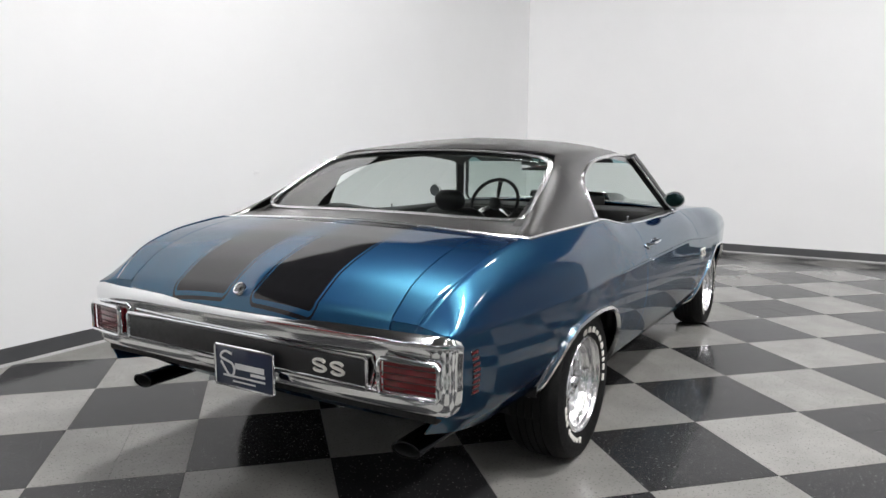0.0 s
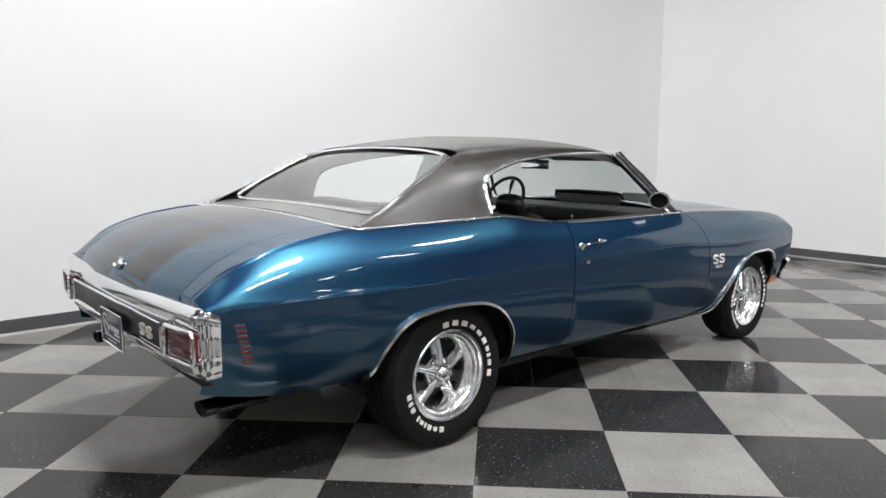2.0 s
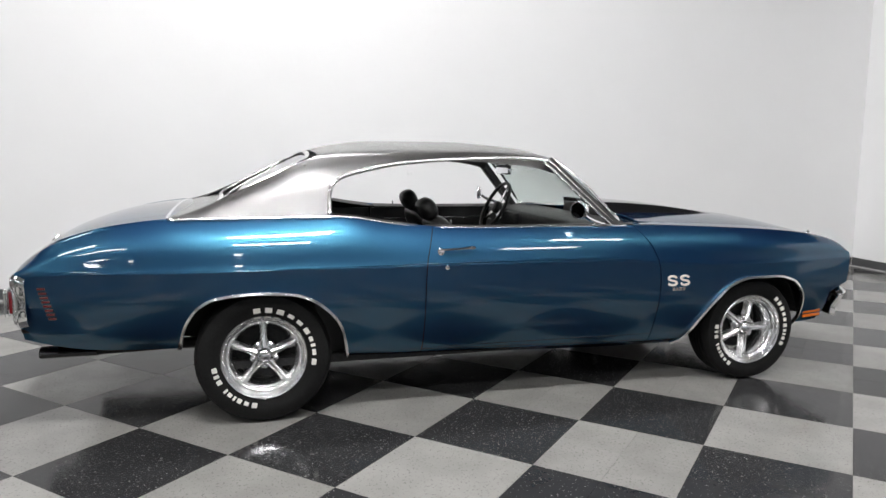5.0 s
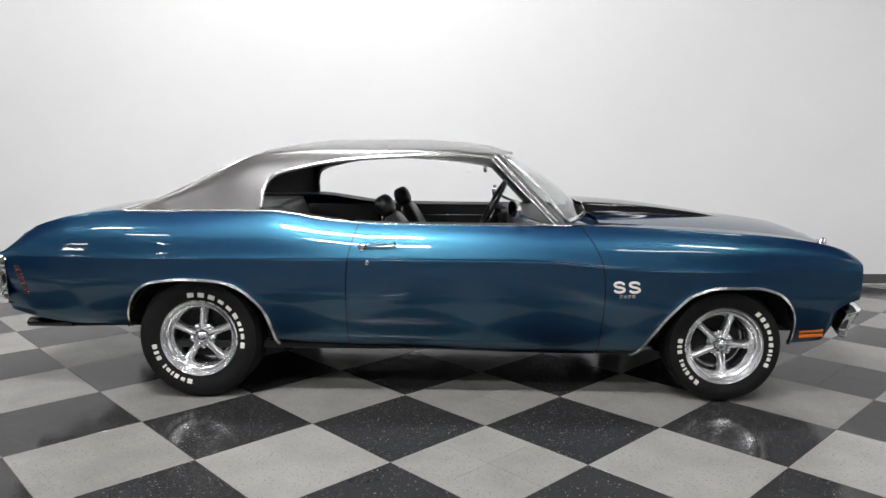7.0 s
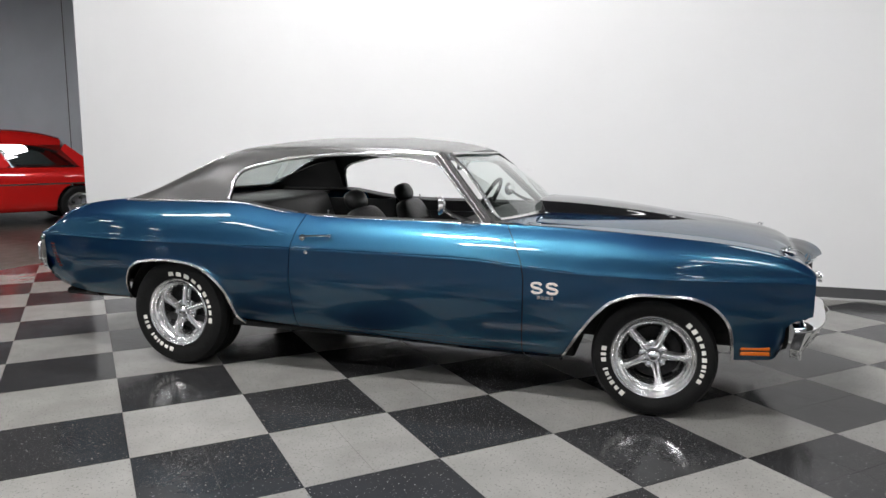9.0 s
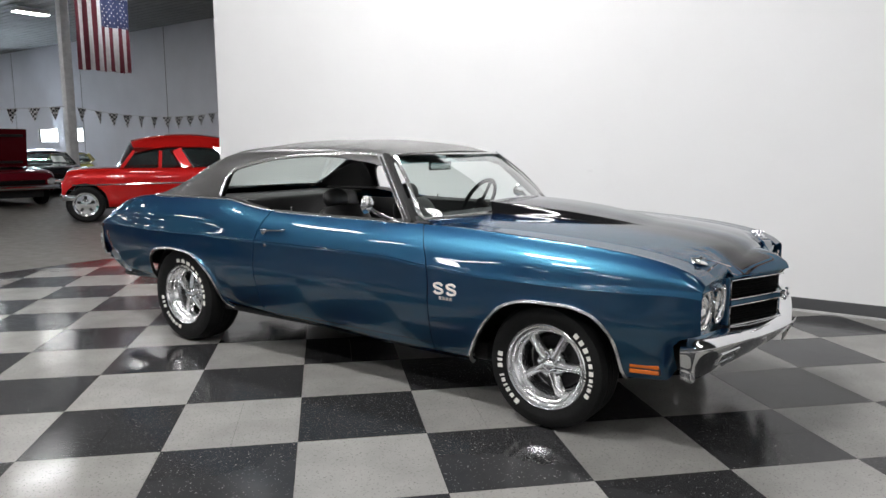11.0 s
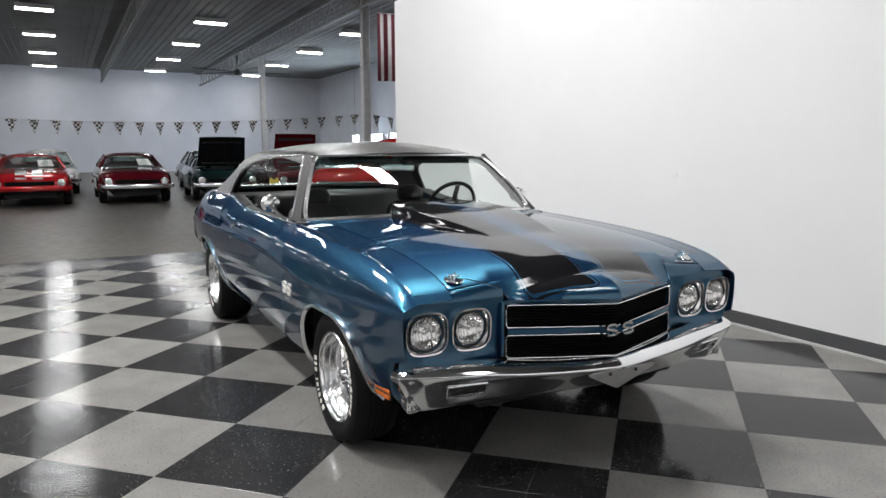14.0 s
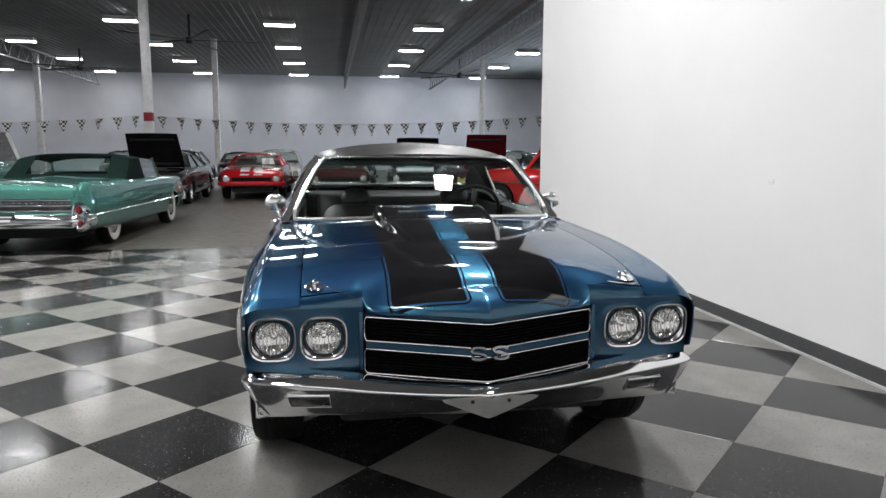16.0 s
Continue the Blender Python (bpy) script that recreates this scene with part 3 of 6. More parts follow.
rear_feet = [-1.822, -1.8205, -1.815, -1.79, -1.76, -1.0, -1.0015, -1.006, -1.015, -1.03]
front_feet = [.95, .952, .96, .975, 1.7995, 1.7985, 1.795, 1.79, 1.785, 1.77]
PANELS = {
    "quarter_panel": side_panel(stations(-2.515, -.6128, 84, rear_feet), "belt", lambda x, z: (GAP_R(z) + .61) * fade(x, -.6128, .14)),
    "door": side_panel(stations(-.6072, .7570, 40), "belt", lambda x, z: (GAP_R(z) + .61) * fade(x, -.6072, .14) + (GAP_F(z) - .76) * fade(x, .7570, .2)),
    "front_fender": side_panel(stations(.7630, 2.138, 70, front_feet), "hood", lambda x, z: (GAP_F(z) - .76) * fade(x, .7630, .14) - .115 * min(1, max(0, (.552 - z) / .02)) * fade(x, 2.138, .16)),
}
SIDE = {}
for sgn, word in ((-1, "right"), (1, "left")):
    for key, piece in PANELS.items():
        SIDE[key, sgn] = part(key, piece if sgn > 0 else mirror(piece), M["blue"], car, thick=.005)

# dark line drawn along the joint between door and rocker
for sgn in (-1, 1):
    line = [(x, (on_side(x, zA(x) + .048) + .0002) * sgn, zA(x) + .048) for x in [lerp(-.605, .748, i / 30) for i in range(31)]]
    part("door_seal", sweep(line, ring(.0028, 6)), M["under"], SIDE["door", sgn], "dark joint along the rocker")

# dark inner shell seen in the shut lines and arches
for a, b in ((-.9, -.3), (.45, .93)):
    for flip in (False, True):
        inner = side_panel(stations(a, b, 10), "belt", None, 16, .03)
        part("inner_pillar", mirror(inner) if flip else inner, M["under"], car, "black inner structure")

# rear deck: shoulders beside the lid, lid, filler before it
DECK_F, DECK_R = -1.868, -2.535


def deck_z(x, y):
    k = min(1.0, abs(y) / SEAM_DECK)
    return zG(x) + .018 * (1 - k * k)


def tail_cap(u, v):
    y, z = cat(section(-2.515, "belt"), lerp(3.0, 9.0, v))
    return (-2.515 + .006 * u - .004 * math.sin(math.pi * u), y - .02 * u, lerp(z, min(z - .004, .765), u))


sh = grid(tail_cap, 6, 24)
part("tail_cap", sh, M["blue"], SIDE["quarter_panel", 1], thick=.004)
part("tail_cap", mirror(sh), M["blue"], SIDE["quarter_panel", -1], thick=.004)


def lid(u, v):
    y = lerp(-SEAM_DECK + .002, SEAM_DECK - .002, v)
    x = lerp(DECK_F, DECK_R, u)
    z = deck_z(max(x, -2.49), y)
    if x < -2.49:
        z -= .072 * ((-2.49 - x) / .045) ** 1.6
    return (x - .034 * (1 - (y / SEAM_DECK) ** 2) * u ** 3, y, z)


trunk_lid = part("trunk_lid", grid(lid, 40, 36, True), M["blue_stripe"], car, "blue boot lid with two black stripes", thick=.005)


def filler(u, v):
    y = lerp(-SEAM_DECK, SEAM_DECK, v)
    x = lerp(-1.74, DECK_F + .006, u)
    return (x, y, deck_z(x, y) - .001)


part("deck_filler", grid(filler, 12, 24, True), M["blue_stripe"], car, thick=.004)
em_m = pose(-2.541, 0, .857, 0, -46, 0)
em = part("emblem", moved(lathe([(.017, .003), (.019, .006), (.024, .005), (.026, 0), (.026, -.02), (0, -.02)], 24, "z"), em_m), M["chrome"], trunk_lid, "round chrome emblem")
part("emblem_face", moved(join(lathe([(0, .003), (.0175, .003)], 20, "z"), box(-.005, .005, -.014, .014, .003, .0055, .001)), em_m), M["dark_metal"], em)

# hood with its raised centre
HOOD_REAR = pchip([(0, .725), (.275, .725), (.335, .765), (.40, .80), (.71, .775)])
HOOD_FRONT = pchip([(0, 2.32), (.2, 2.245), (.462, 2.15), (.476, 2.10), (.71, 2.095)])
LIP = pchip([(0, .752), (.30, .755), (.45, .760), (.60, .79), (.71, .805)])
NOSE = pchip([(0, 2.32), (.2, 2.245), (.462, 2.15), (.52, 2.16), (.71, 2.16)])
SIDE_IN, SIDE_OUT = .012, .016
bulge_h = pchip([(.6, .068), (.9, .060), (1.2, .040), (1.45, .018), (1.66, 0), (2.4, 0)])
bulge_w = pchip([(.6, .318), (.9, .312), (1.2, .285), (1.45, .24), (1.66, .20), (2.4, .20)])


def hood_z(x, y):
    a = abs(y)
    base = zG(min(x, 2.14)) + pchip([(.6, .0), (1.5, 0), (2.1, .0), (2.3, -.005)])(x)
    crown = .042 * (1 - (a / SEAM_HOOD) ** 2) * pchip([(.6, .6), (1.2, 1), (2.0, 1), (2.35, .8)])(x)
    base += pchip([(.6, 0), (1.6, 0), (1.9, .005), (2.14, .016), (2.32, .020)])(x) * max(0.0, 1 - (a / .55) ** 2) ** 2
    ridge = .004 * max(0, 1 - (a / .16) ** 2) ** 2 * pchip([(.6, 0), (1.6, .6), (2.3, 1)])(x)
    w = bulge_w(x)
    t = min(1.0, max(0.0, (w + SIDE_OUT - a) / (SIDE_IN + SIDE_OUT)))
    return base + crown + ridge + bulge_h(x) * t * t * (3 - 2 * t)


def hood_pt(u, v):
    k, q = abs(2 * v - 1), 1 - (1 - u) ** 1.5
    y = .30
    for _ in range(3):
        x = lerp(HOOD_REAR(y), HOOD_FRONT(y), q)
        w = bulge_w(x)
        if k < .45:
            y = lerp(0, w - SIDE_IN, k / .45)
        elif k < .65:
            y = lerp(w - SIDE_IN, w + SIDE_OUT, (k - .45) / .2)
        else:
            y = lerp(w + SIDE_OUT, SEAM_HOOD - .003, (k - .65) / .35)
    x = lerp(HOOD_REAR(y), HOOD_FRONT(y), q)
    y = y if v >= .5 else -y
    z = hood_z(x, y)
    roll = lerp(.17, .085, min(1.0, max(0.0, (abs(y) - .42) / .08)))
    d = min(1.0, max(0.0, (x - (NOSE(abs(y)) - roll)) / roll))
    return (x, y, lerp(z, min(z, LIP(abs(y))), 1 - math.sqrt(1 - d * d)))


hood = part("hood", grid(hood_pt, 110, 100), M["blue_stripe"], car, "blue bonnet with black stripes and a raised scoop", thick=.005)
# the scoop's open rear lip, with an added chrome tube for its edge glint
part("scoop_mouth", join(box(.735, .75, -.292, .292, zG(.75) - .01, zG(.75) + .066, .004)), M["black"], hood, "dark scoop opening")
lip = [(HOOD_REAR(abs(y)) - .002, y, hood_z(HOOD_REAR(abs(y)), y) + .003) for y in [lerp(-.40, .40, i / 48) for i in range(49)]]
part("scoop_edge", sweep(lip, ring(.0028, 6)), M["chrome"], hood, "chrome tube for the glint on the scoop edge")

# cowl between bonnet and windscreen
def cowl(u, v):
    y = lerp(-.80, .80, v)
    k = (y / .8) ** 2
    return (lerp(.62 + .16 * (1 - k), .83 - .05 * k, u), y, lerp(.962, zG(.78) - .012, u) + .012 * (1 - k))


part("cowl", grid(cowl, 6, 24), M["blue"], car, thick=.004)

# ---- roof, glass, bright trim ----
ze = pchip([(-1.87, 1.022), (-1.80, 1.06), (-1.66, 1.139), (-1.39, 1.260), (-1.2, 1.324), (-1.0, 1.35), (-.7, 1.362), (-.3, 1.362), (.15, 1.34), (.34, 1.312)])
zc = pchip([(-1.87, 1.03), (-1.5, 1.252), (-1.15, 1.354), (-1.0, 1.392), (-.7, 1.42), (-.3, 1.42), (.15, 1.388), (.34, 1.34)])
ye = pchip([(-1.87, .74), (-1.4, .70), (-1.2, .685), (-1.0, .662), (-.5, .635), (.34, .60)])
WIN_TOP = pchip([(-1.085, 1.02), (-1.08, 1.12), (-1.065, 1.175), (-1.03, 1.213), (-.92, 1.25), (-.67, 1.296), (-.35, 1.318), (-.04, 1.325), (.18, 1.312), (.30, 1.285)])
GLASS_Y = pchip([(-1.73, .765), (-1.5, .735), (-1.25, .69), (-1.12, .65)])


def roof_section(x):
    a, b, e, c, yy = yF(x), zF(x), ze(x), zc(x), ye(x)
    return [(a, b), (lerp(a, yy, .46), lerp(b, e, .52)), (yy + .012, e - .04), (yy - .075, e + .004), (yy * .5, lerp(e, c, .72)), (0, c)]


def roof_s_at_z(pts, z):
    lo, hi = 0.0, 3.0
    for _ in range(26):
        mid = (lo + hi) / 2
        if cat(pts, mid)[1] < z:
            lo = mid
        else:
            hi = mid
    return lo


def roof_s_at_y(pts, y):
    lo, hi = 1.0, 5.0
    for _ in range(26):
        mid = (lo + hi) / 2
        if cat(pts, mid)[0] > y:
            lo = mid
        else:
            hi = mid
    return lo


def bow(x, y):
    """Draws the roof's front edge back towards the sides, along the windscreen."""
    return x - .085 * (y / .61) ** 2 * max(0.0, (x - .05) / .285)


def roof_half(xs, ns, sail):
    verts, faces = [], []
    for x in xs:
        pts = roof_section(x)
        s0 = roof_s_at_z(pts, max(WIN_TOP(x), zF(x))) if x > -1.0849 else 0.0
        s1 = roof_s_at_y(pts, GLASS_Y(x))
        for j in range(ns + 1):
            y, z = cat(pts, lerp(s0, s1, j / 22) if j <= 22 else lerp(s1, 5.0, (j - 22) / 12))
            verts.append((bow(x, y), y, z))
    for i in range(len(xs) - 1):
        for j in range(ns):
            a = i * (ns + 1) + j
            faces.append((a, a + ns + 1, a + ns + 2, a + 1))
    return verts, faces


top = roof_half(stations(-1.12, .335, 50, (-1.085, -1.0845, -1.084, -1.08, -1.07, -1.06, -1.05)), 34, False)
sail = roof_half(stations(-1.862, -1.12, 30), 22, True)


def under_glass(u, v):
    y = lerp(-.765, .765, v)
    k = 1 - (y / .765) ** 2
    x = lerp(-1.862, -1.675 + .04 * k, u)
    return (x, y, lerp(zF(-1.86) + .018 * k, 1.048 + .012 * k, u) + .004)


roof = part("roof", weld(join(top, mirror(top), sail, mirror(sail), grid(under_glass, 6, 24))), M["vinyl"], car, "black grained vinyl roof covering", thick=.006)
# roof lining
lin = []
for x in stations(-1.12, .28, 24):
    pts = roof_section(x)
    lin.append([(bow(x, cat(pts, s)[0]), cat(pts, s)[0] * .985, cat(pts, s)[1] - lerp(.03, .016, max(0, x / .28))) for s in [lerp(2.4, 5, i / 10) for i in range(11)]])
lv = [p for row in lin for p in row]
lf = [(i * 11 + j, (i + 1) * 11 + j, (i + 1) * 11 + j + 1, i * 11 + j + 1) for i in range(len(lin) - 1) for j in range(10)]
part("roof_lining", join((lv, lf), mirror((lv, lf))), M["black"], car, thick=.004)
# inside of the rear pillars
pil = []
for x in stations(-1.75, -1.10, 12):
    pts = roof_section(x)
    pil.append([(x, cat(pts, s)[0] - .045, cat(pts, s)[1] - .02) for s in [lerp(0, 1.75, i / 8) for i in range(9)]])
pv = [p for row in pil for p in row]
pf = [(i * 9 + j, (i + 1) * 9 + j, (i + 1) * 9 + j + 1, i * 9 + j + 1) for i in range(len(pil) - 1) for j in range(8)]
for piece in ((pv, pf), mirror((pv, pf))):
    part("pillar_lining", piece, M["seat"], car, thick=.004)


# back glass
def back_pt(u, v, lift=0.0):
    k = 2 * v - 1
    bx, by, bz = -1.632 - .04 * k * k, .76 * k, 1.062 - .012 * k * k
    tx, ty, tz = -1.142 - .02 * k * k, .67 * k, 1.346 - .033 * k * k
    b = .010 * math.sin(math.pi * u)
    return (lerp(bx, tx, u) - b * .4 - lift * .45, lerp(by, ty, u), lerp(bz, tz, u) + b + lift)


def frame_loop(fn, n=24, m=14):
    return ([fn(0, i / n) for i in range(n)] + [fn(i / m, 1) for i in range(m)] + [fn(1, 1 - i / n) for i in range(n)] + [fn(1 - i / m, 0) for i in range(m)])


def rounded(fn, r=.07):
    """The same sheet with its corners drawn in, for a frame."""
    def g(u, v):
        cu, cv = 2 * u - 1, 2 * v - 1
        f = 1 - r * (abs(cu) * abs(cv)) ** 6
        return fn((cu * f + 1) / 2, (cv * f + 1) / 2)
    return g


bg = part("rear_window", grid(lambda u, v: back_pt(u, v), 12, 20), M["glass"], car, "tinted curved rear window")
bg.visible_shadow = False
part("window_frame", sweep(frame_loop(rounded(lambda u, v: back_pt(u, v, .009), .075)), [(-.014, -.004), (-.010, .006), (.010, .006), (.014, -.004)], True), M["stainless"], bg, "chrome moulding")


# windscreen
def screen_pt(u, v, lift=0.0):
    k = 2 * v - 1
    bx, by, bz = .575 + .21 * (1 - k * k), .805 * k, .958 + .028 * (1 - k * k)
    tx, ty, tz = .235 + .085 * (1 - k * k), .612 * k, 1.320 + .0 * (1 - k * k)
    b = .018 * math.sin(math.pi * u)
    return (lerp(bx, tx, u) + b + lift * .7, lerp(by, ty, u), lerp(bz, tz, u) + b + lift * .7)


ws = part("windscreen", grid(lambda u, v: screen_pt(u, v), 14, 24, True), M["glass"], car, "clear curved windscreen")
ws.visible_shadow = False
part("window_frame", sweep(frame_loop(rounded(lambda u, v: screen_pt(u, v, .008), .03)), [(-.013, -.004), (-.009, .006), (.009, .006), (.013, -.004)], True), M["stainless"], ws, "chrome moulding")

band = part("shade_band", grid(lambda u, v: screen_pt(lerp(.84, .985, u), lerp(.012, .988, v), -.004), 6, 24, True), M["shade"], ws, "blue-green shade band")
band.visible_shadow = False

# front pillars
for sgn in (-1, 1):
    a, b = (.552, .836 * sgn, .948), (.205, .638 * sgn, 1.318)
    pl = part("front_pillar", sweep([a, b], [(-.030, -.022), (-.022, .018), (.022, .018), (.030, -.022)], up=(1, 0, 1)), M["black"], car, "black covered windscreen pillar")
    part("trim", sweep([(a[0] - .034, a[1] + .012 * sgn, a[2]), (b[0] - .040, b[1] + .014 * sgn, b[2] - .004)], ring(.009, 8)), M["stainless"], pl, "chrome strip")
    part("trim", sweep([(a[0] - .030, a[1] + .005 * sgn, a[2] + .024), (b[0] - .010, b[1] + .020 * sgn, b[2] + .002)], ring(.0085, 8)), M["stainless"], pl, "chrome strip")
    # drip rail: up from the quarter, over the side windows
    pts = []
    for x in stations(-1.084, .235, 40, (-1.0838, -1.083, -1.08, -1.075, -1.065, -1.055, -1.04, -1.02)):
        q = roof_section(x)
        y, z = cat(q, roof_s_at_z(q, max(WIN_TOP(x), zF(x))))
        pts.append((x, (y + .005) * sgn, z))
    part("drip_rail", sweep(pts, ring(.0115, 10)), M["stainless"], roof, "chrome moulding over the side windows")
    # moulding along the foot of the vinyl
    foot = [(x, (yF(x) + .004) * sgn, zF(x) + .004) for x in [lerp(-1.09, -1.84, i / 24) for i in range(25)]]
    foot += [(-1.858, (yF(-1.85) - .012) * sgn, zF(-1.85) + .008)] + [(-1.868, yy * sgn, zF(-1.86) + .012 + .018 * (1 - (yy / .7) ** 2)) for yy in (.74, .68, .6, .4, .2, 0)]
    part("moulding", sweep(foot, ring(.0075, 6)), M["stainless"], roof, "thin chrome moulding")
    # sill of the side windows
    belt = [(x, (yF(x) - .004) * sgn, zF(x) + .003) for x in [lerp(-1.09, -.60, i / 16) for i in range(17)]]
    part("window_sill", sweep(belt, ring(.007, 6)), M["stainless"], SIDE["quarter_panel", sgn], "chrome window sill")
    dsill = [(x, (yF(x) - .012) * sgn, zF(x) + .003) for x in [lerp(-.53, .60, i / 16) for i in range(17)]]
    part("window_sill", sweep(dsill, [(-.010, -.003), (-.008, .006), (.008, .006), (.010, -.003)]), M["stainless"], SIDE["door", sgn], "chrome window sill")
    # arch mouldings
    for arch, feet, key in ((ARCH_R, (-1.8215, -1.0005), "quarter_panel"), (ARCH_F, (.9505, 1.7995), "front_fender")):
        span = feet[1] - feet[0]
        xs = [feet[0] + span * (1 - math.cos(math.pi * i / 60)) / 2 for i in range(61)]
        path = [(x, (on_side(x, max(arch(x), zA(x))) + .001) * sgn, max(arch(x), zA(x))) for x in xs]
        part("arch_moulding", sweep(path, [(-.007, -.003), (-.007, .015), (.006, .019), (.009, .0), (.003, -.005)] if sgn < 0 else [(.007, -.003), (.007, .015), (-.006, .019), (-.009, .0), (-.003, -.005)], up=(0, sgn, 0)), M["stainless"], SIDE[key, sgn], "chrome wheel arch moulding")
    rs = [(x, (on_side(x, .325) + .0008) * sgn, .325) for x in [lerp(-.60, .74, i / 24) for i in range(25)]]
    part("rocker_seam", sweep(rs, ring(.0022, 6)), M["under"], SIDE["door", sgn], "dark seam above the sill")
    # door handle, lock
    d = SIDE["door", sgn]
    hy = on_side(-.45, .855)
    hn = join(moved(lathe([(0, .02), (.018, .018), (.022, .008), (.02, -.004)], 14), pose(-.525, hy, .845)),
              sweep(curve([(-.54, hy + .012, .852), (-.49, hy + .03, .858), (-.40, hy + .032, .862), (-.345, hy + .024, .864)], 10), ring(.0095, 8, 1, .7)),
              moved(lathe([(0, .016), (.01, .014), (.012, -.004)], 12), pose(-.355, hy, .862)))
    part("handle", hn if sgn > 0 else mirror(hn), M["chrome"], d, "chrome door handle")
    ly = on_side(-.495, .765)
    lk = moved(lathe([(0, .008), (.011, .007), (.014, 0), (.014, -.004)], 14), pose(-.495, ly, .765))
    part("lock", lk if sgn > 0 else mirror(lk), M["chrome"], d, "round chrome lock")
    # outside mirror
    mz = 1.045
    MIRROR_TURN = pose(0, 0, 0, 0, 0, 162) @ Matrix.Diagonal((1, 1.0, .80, 1))
    face_ = moved(lathe([(0, .0155), (.052, .0155), (.054, .013)], 24, "x"), Matrix.Translation((.285, .905, mz)) @ MIRROR_TURN)
    head = moved(join(lathe([(0, -.028), (.03, -.026), (.055, -.014), (.066, .006), (.064, .012), (0, .014)], 24, "x")), Matrix.Translation((.285, .905, mz)) @ MIRROR_TURN)
    arm = join(sweep(curve([(.46, .862, .956), (.41, .872, .972), (.34, .892, 1.0), (.30, .90, 1.03)], 10), ring(.011, 8, .8, 1)), moved(box(-.06, .05, -.014, .016, 0, .012, .004), pose(.45, .862, .95)))
    mr = part("mirror", head if sgn > 0 else mirror(head), M["stainless"], d, "chrome door mirror")
    part("mirror_glass", face_ if sgn > 0 else mirror(face_), M["mirror_glass"], mr, "mirror glass with its dark reflection in the colour")
    part("arm", arm if sgn > 0 else mirror(arm), M["chrome"], mr)

# ---- interior ----
part("cabin_floor", join(box(-1.75, .75, -.84, .84, .26, .30), box(-1.6, -1.15, -.8, .8, .3, .62, .03), box(-.9, .5, -.14, .14, .3, .46, .04)), M["under"], car, "black carpeted cabin floor")
part("parcel_shelf", box(-1.72, -1.18, -.74, .74, .985, 1.01, .008), M["black"], car)
dash = part("dashboard", join(box(.32, .74, -.79, .79, .84, .955, .03, 3), box(.30, .40, -.79, .79, .64, .86, .03)), M["dash"], car, "black padded dashboard")
part("instrument_hood", box(.285, .42, .12, .62, .84, .945, .02), M["dash"], dash)
part("trim", box(.296, .30, -.75, .1, .77, .80, .001), M["chrome"], dash, "bright strip")
part("rear_seat", join(moved(box(-.09, .09, -.66, .66, 0, .52, .05, 3), pose(-1.08, 0, .50, 0, -18, 0)), box(-1.1, -.62, -.66, .66, .40, .56, .05, 3)), M["seat"], car, "black vinyl rear bench seat")


def bucket(y, lean, drop):
    back = Matrix.Translation((-.10, y, .43 - drop)) @ Matrix.Rotation(radians(-lean), 4, "Y")

    def shell(u, v):
        # rounded squab, narrowing and thinning towards its top
        a = 2 * math.pi * v
        h = .63 * math.sin(u * math.pi / 2)
        w, d = .255 - .03 * u ** 3, .075 - .02 * u
        k = math.sqrt(max(0.0, 1 - u ** 6))
        q = (abs(math.cos(a)) ** 3 + abs(math.sin(a)) ** 3) ** (-1 / 3)
        return (d * k * q * math.cos(a), w * k * q * math.sin(a), h)
    squab = join(moved(grid(shell, 16, 28), back), moved(box(-.30, .26, -.26, .26, 0, .15, .05, 3), pose(.06, y, .35, 0, -5, 0)))
    s = part("front_seat", squab, M["seat"], car, "black vinyl bucket seat")

    def pad(u, v):
        a, b = 2 * math.pi * v, math.pi * (u - .5)
        c = abs(math.cos(b)) ** .55
        return (.055 * c * math.cos(a), .108 * c * (1 if math.sin(a) >= 0 else -1) * abs(math.sin(a)) ** .6, .066 * math.sin(b) + .690)
    part("headrest", moved(grid(pad, 12, 24), back), M["seat"], s)
    ribs = [moved(box(.066, .078, k * .055 - .004, k * .055 + .004, .10, .46, .003), back) for k in range(-3, 4)]
    part("seat_pleats", join(*ribs), M["black"], s)
    part("stalk", join(*[moved(box(-.006, .006, o - .006, o + .006, .52, .66), back) for o in (-.05, .05)]), M["chrome"], s)


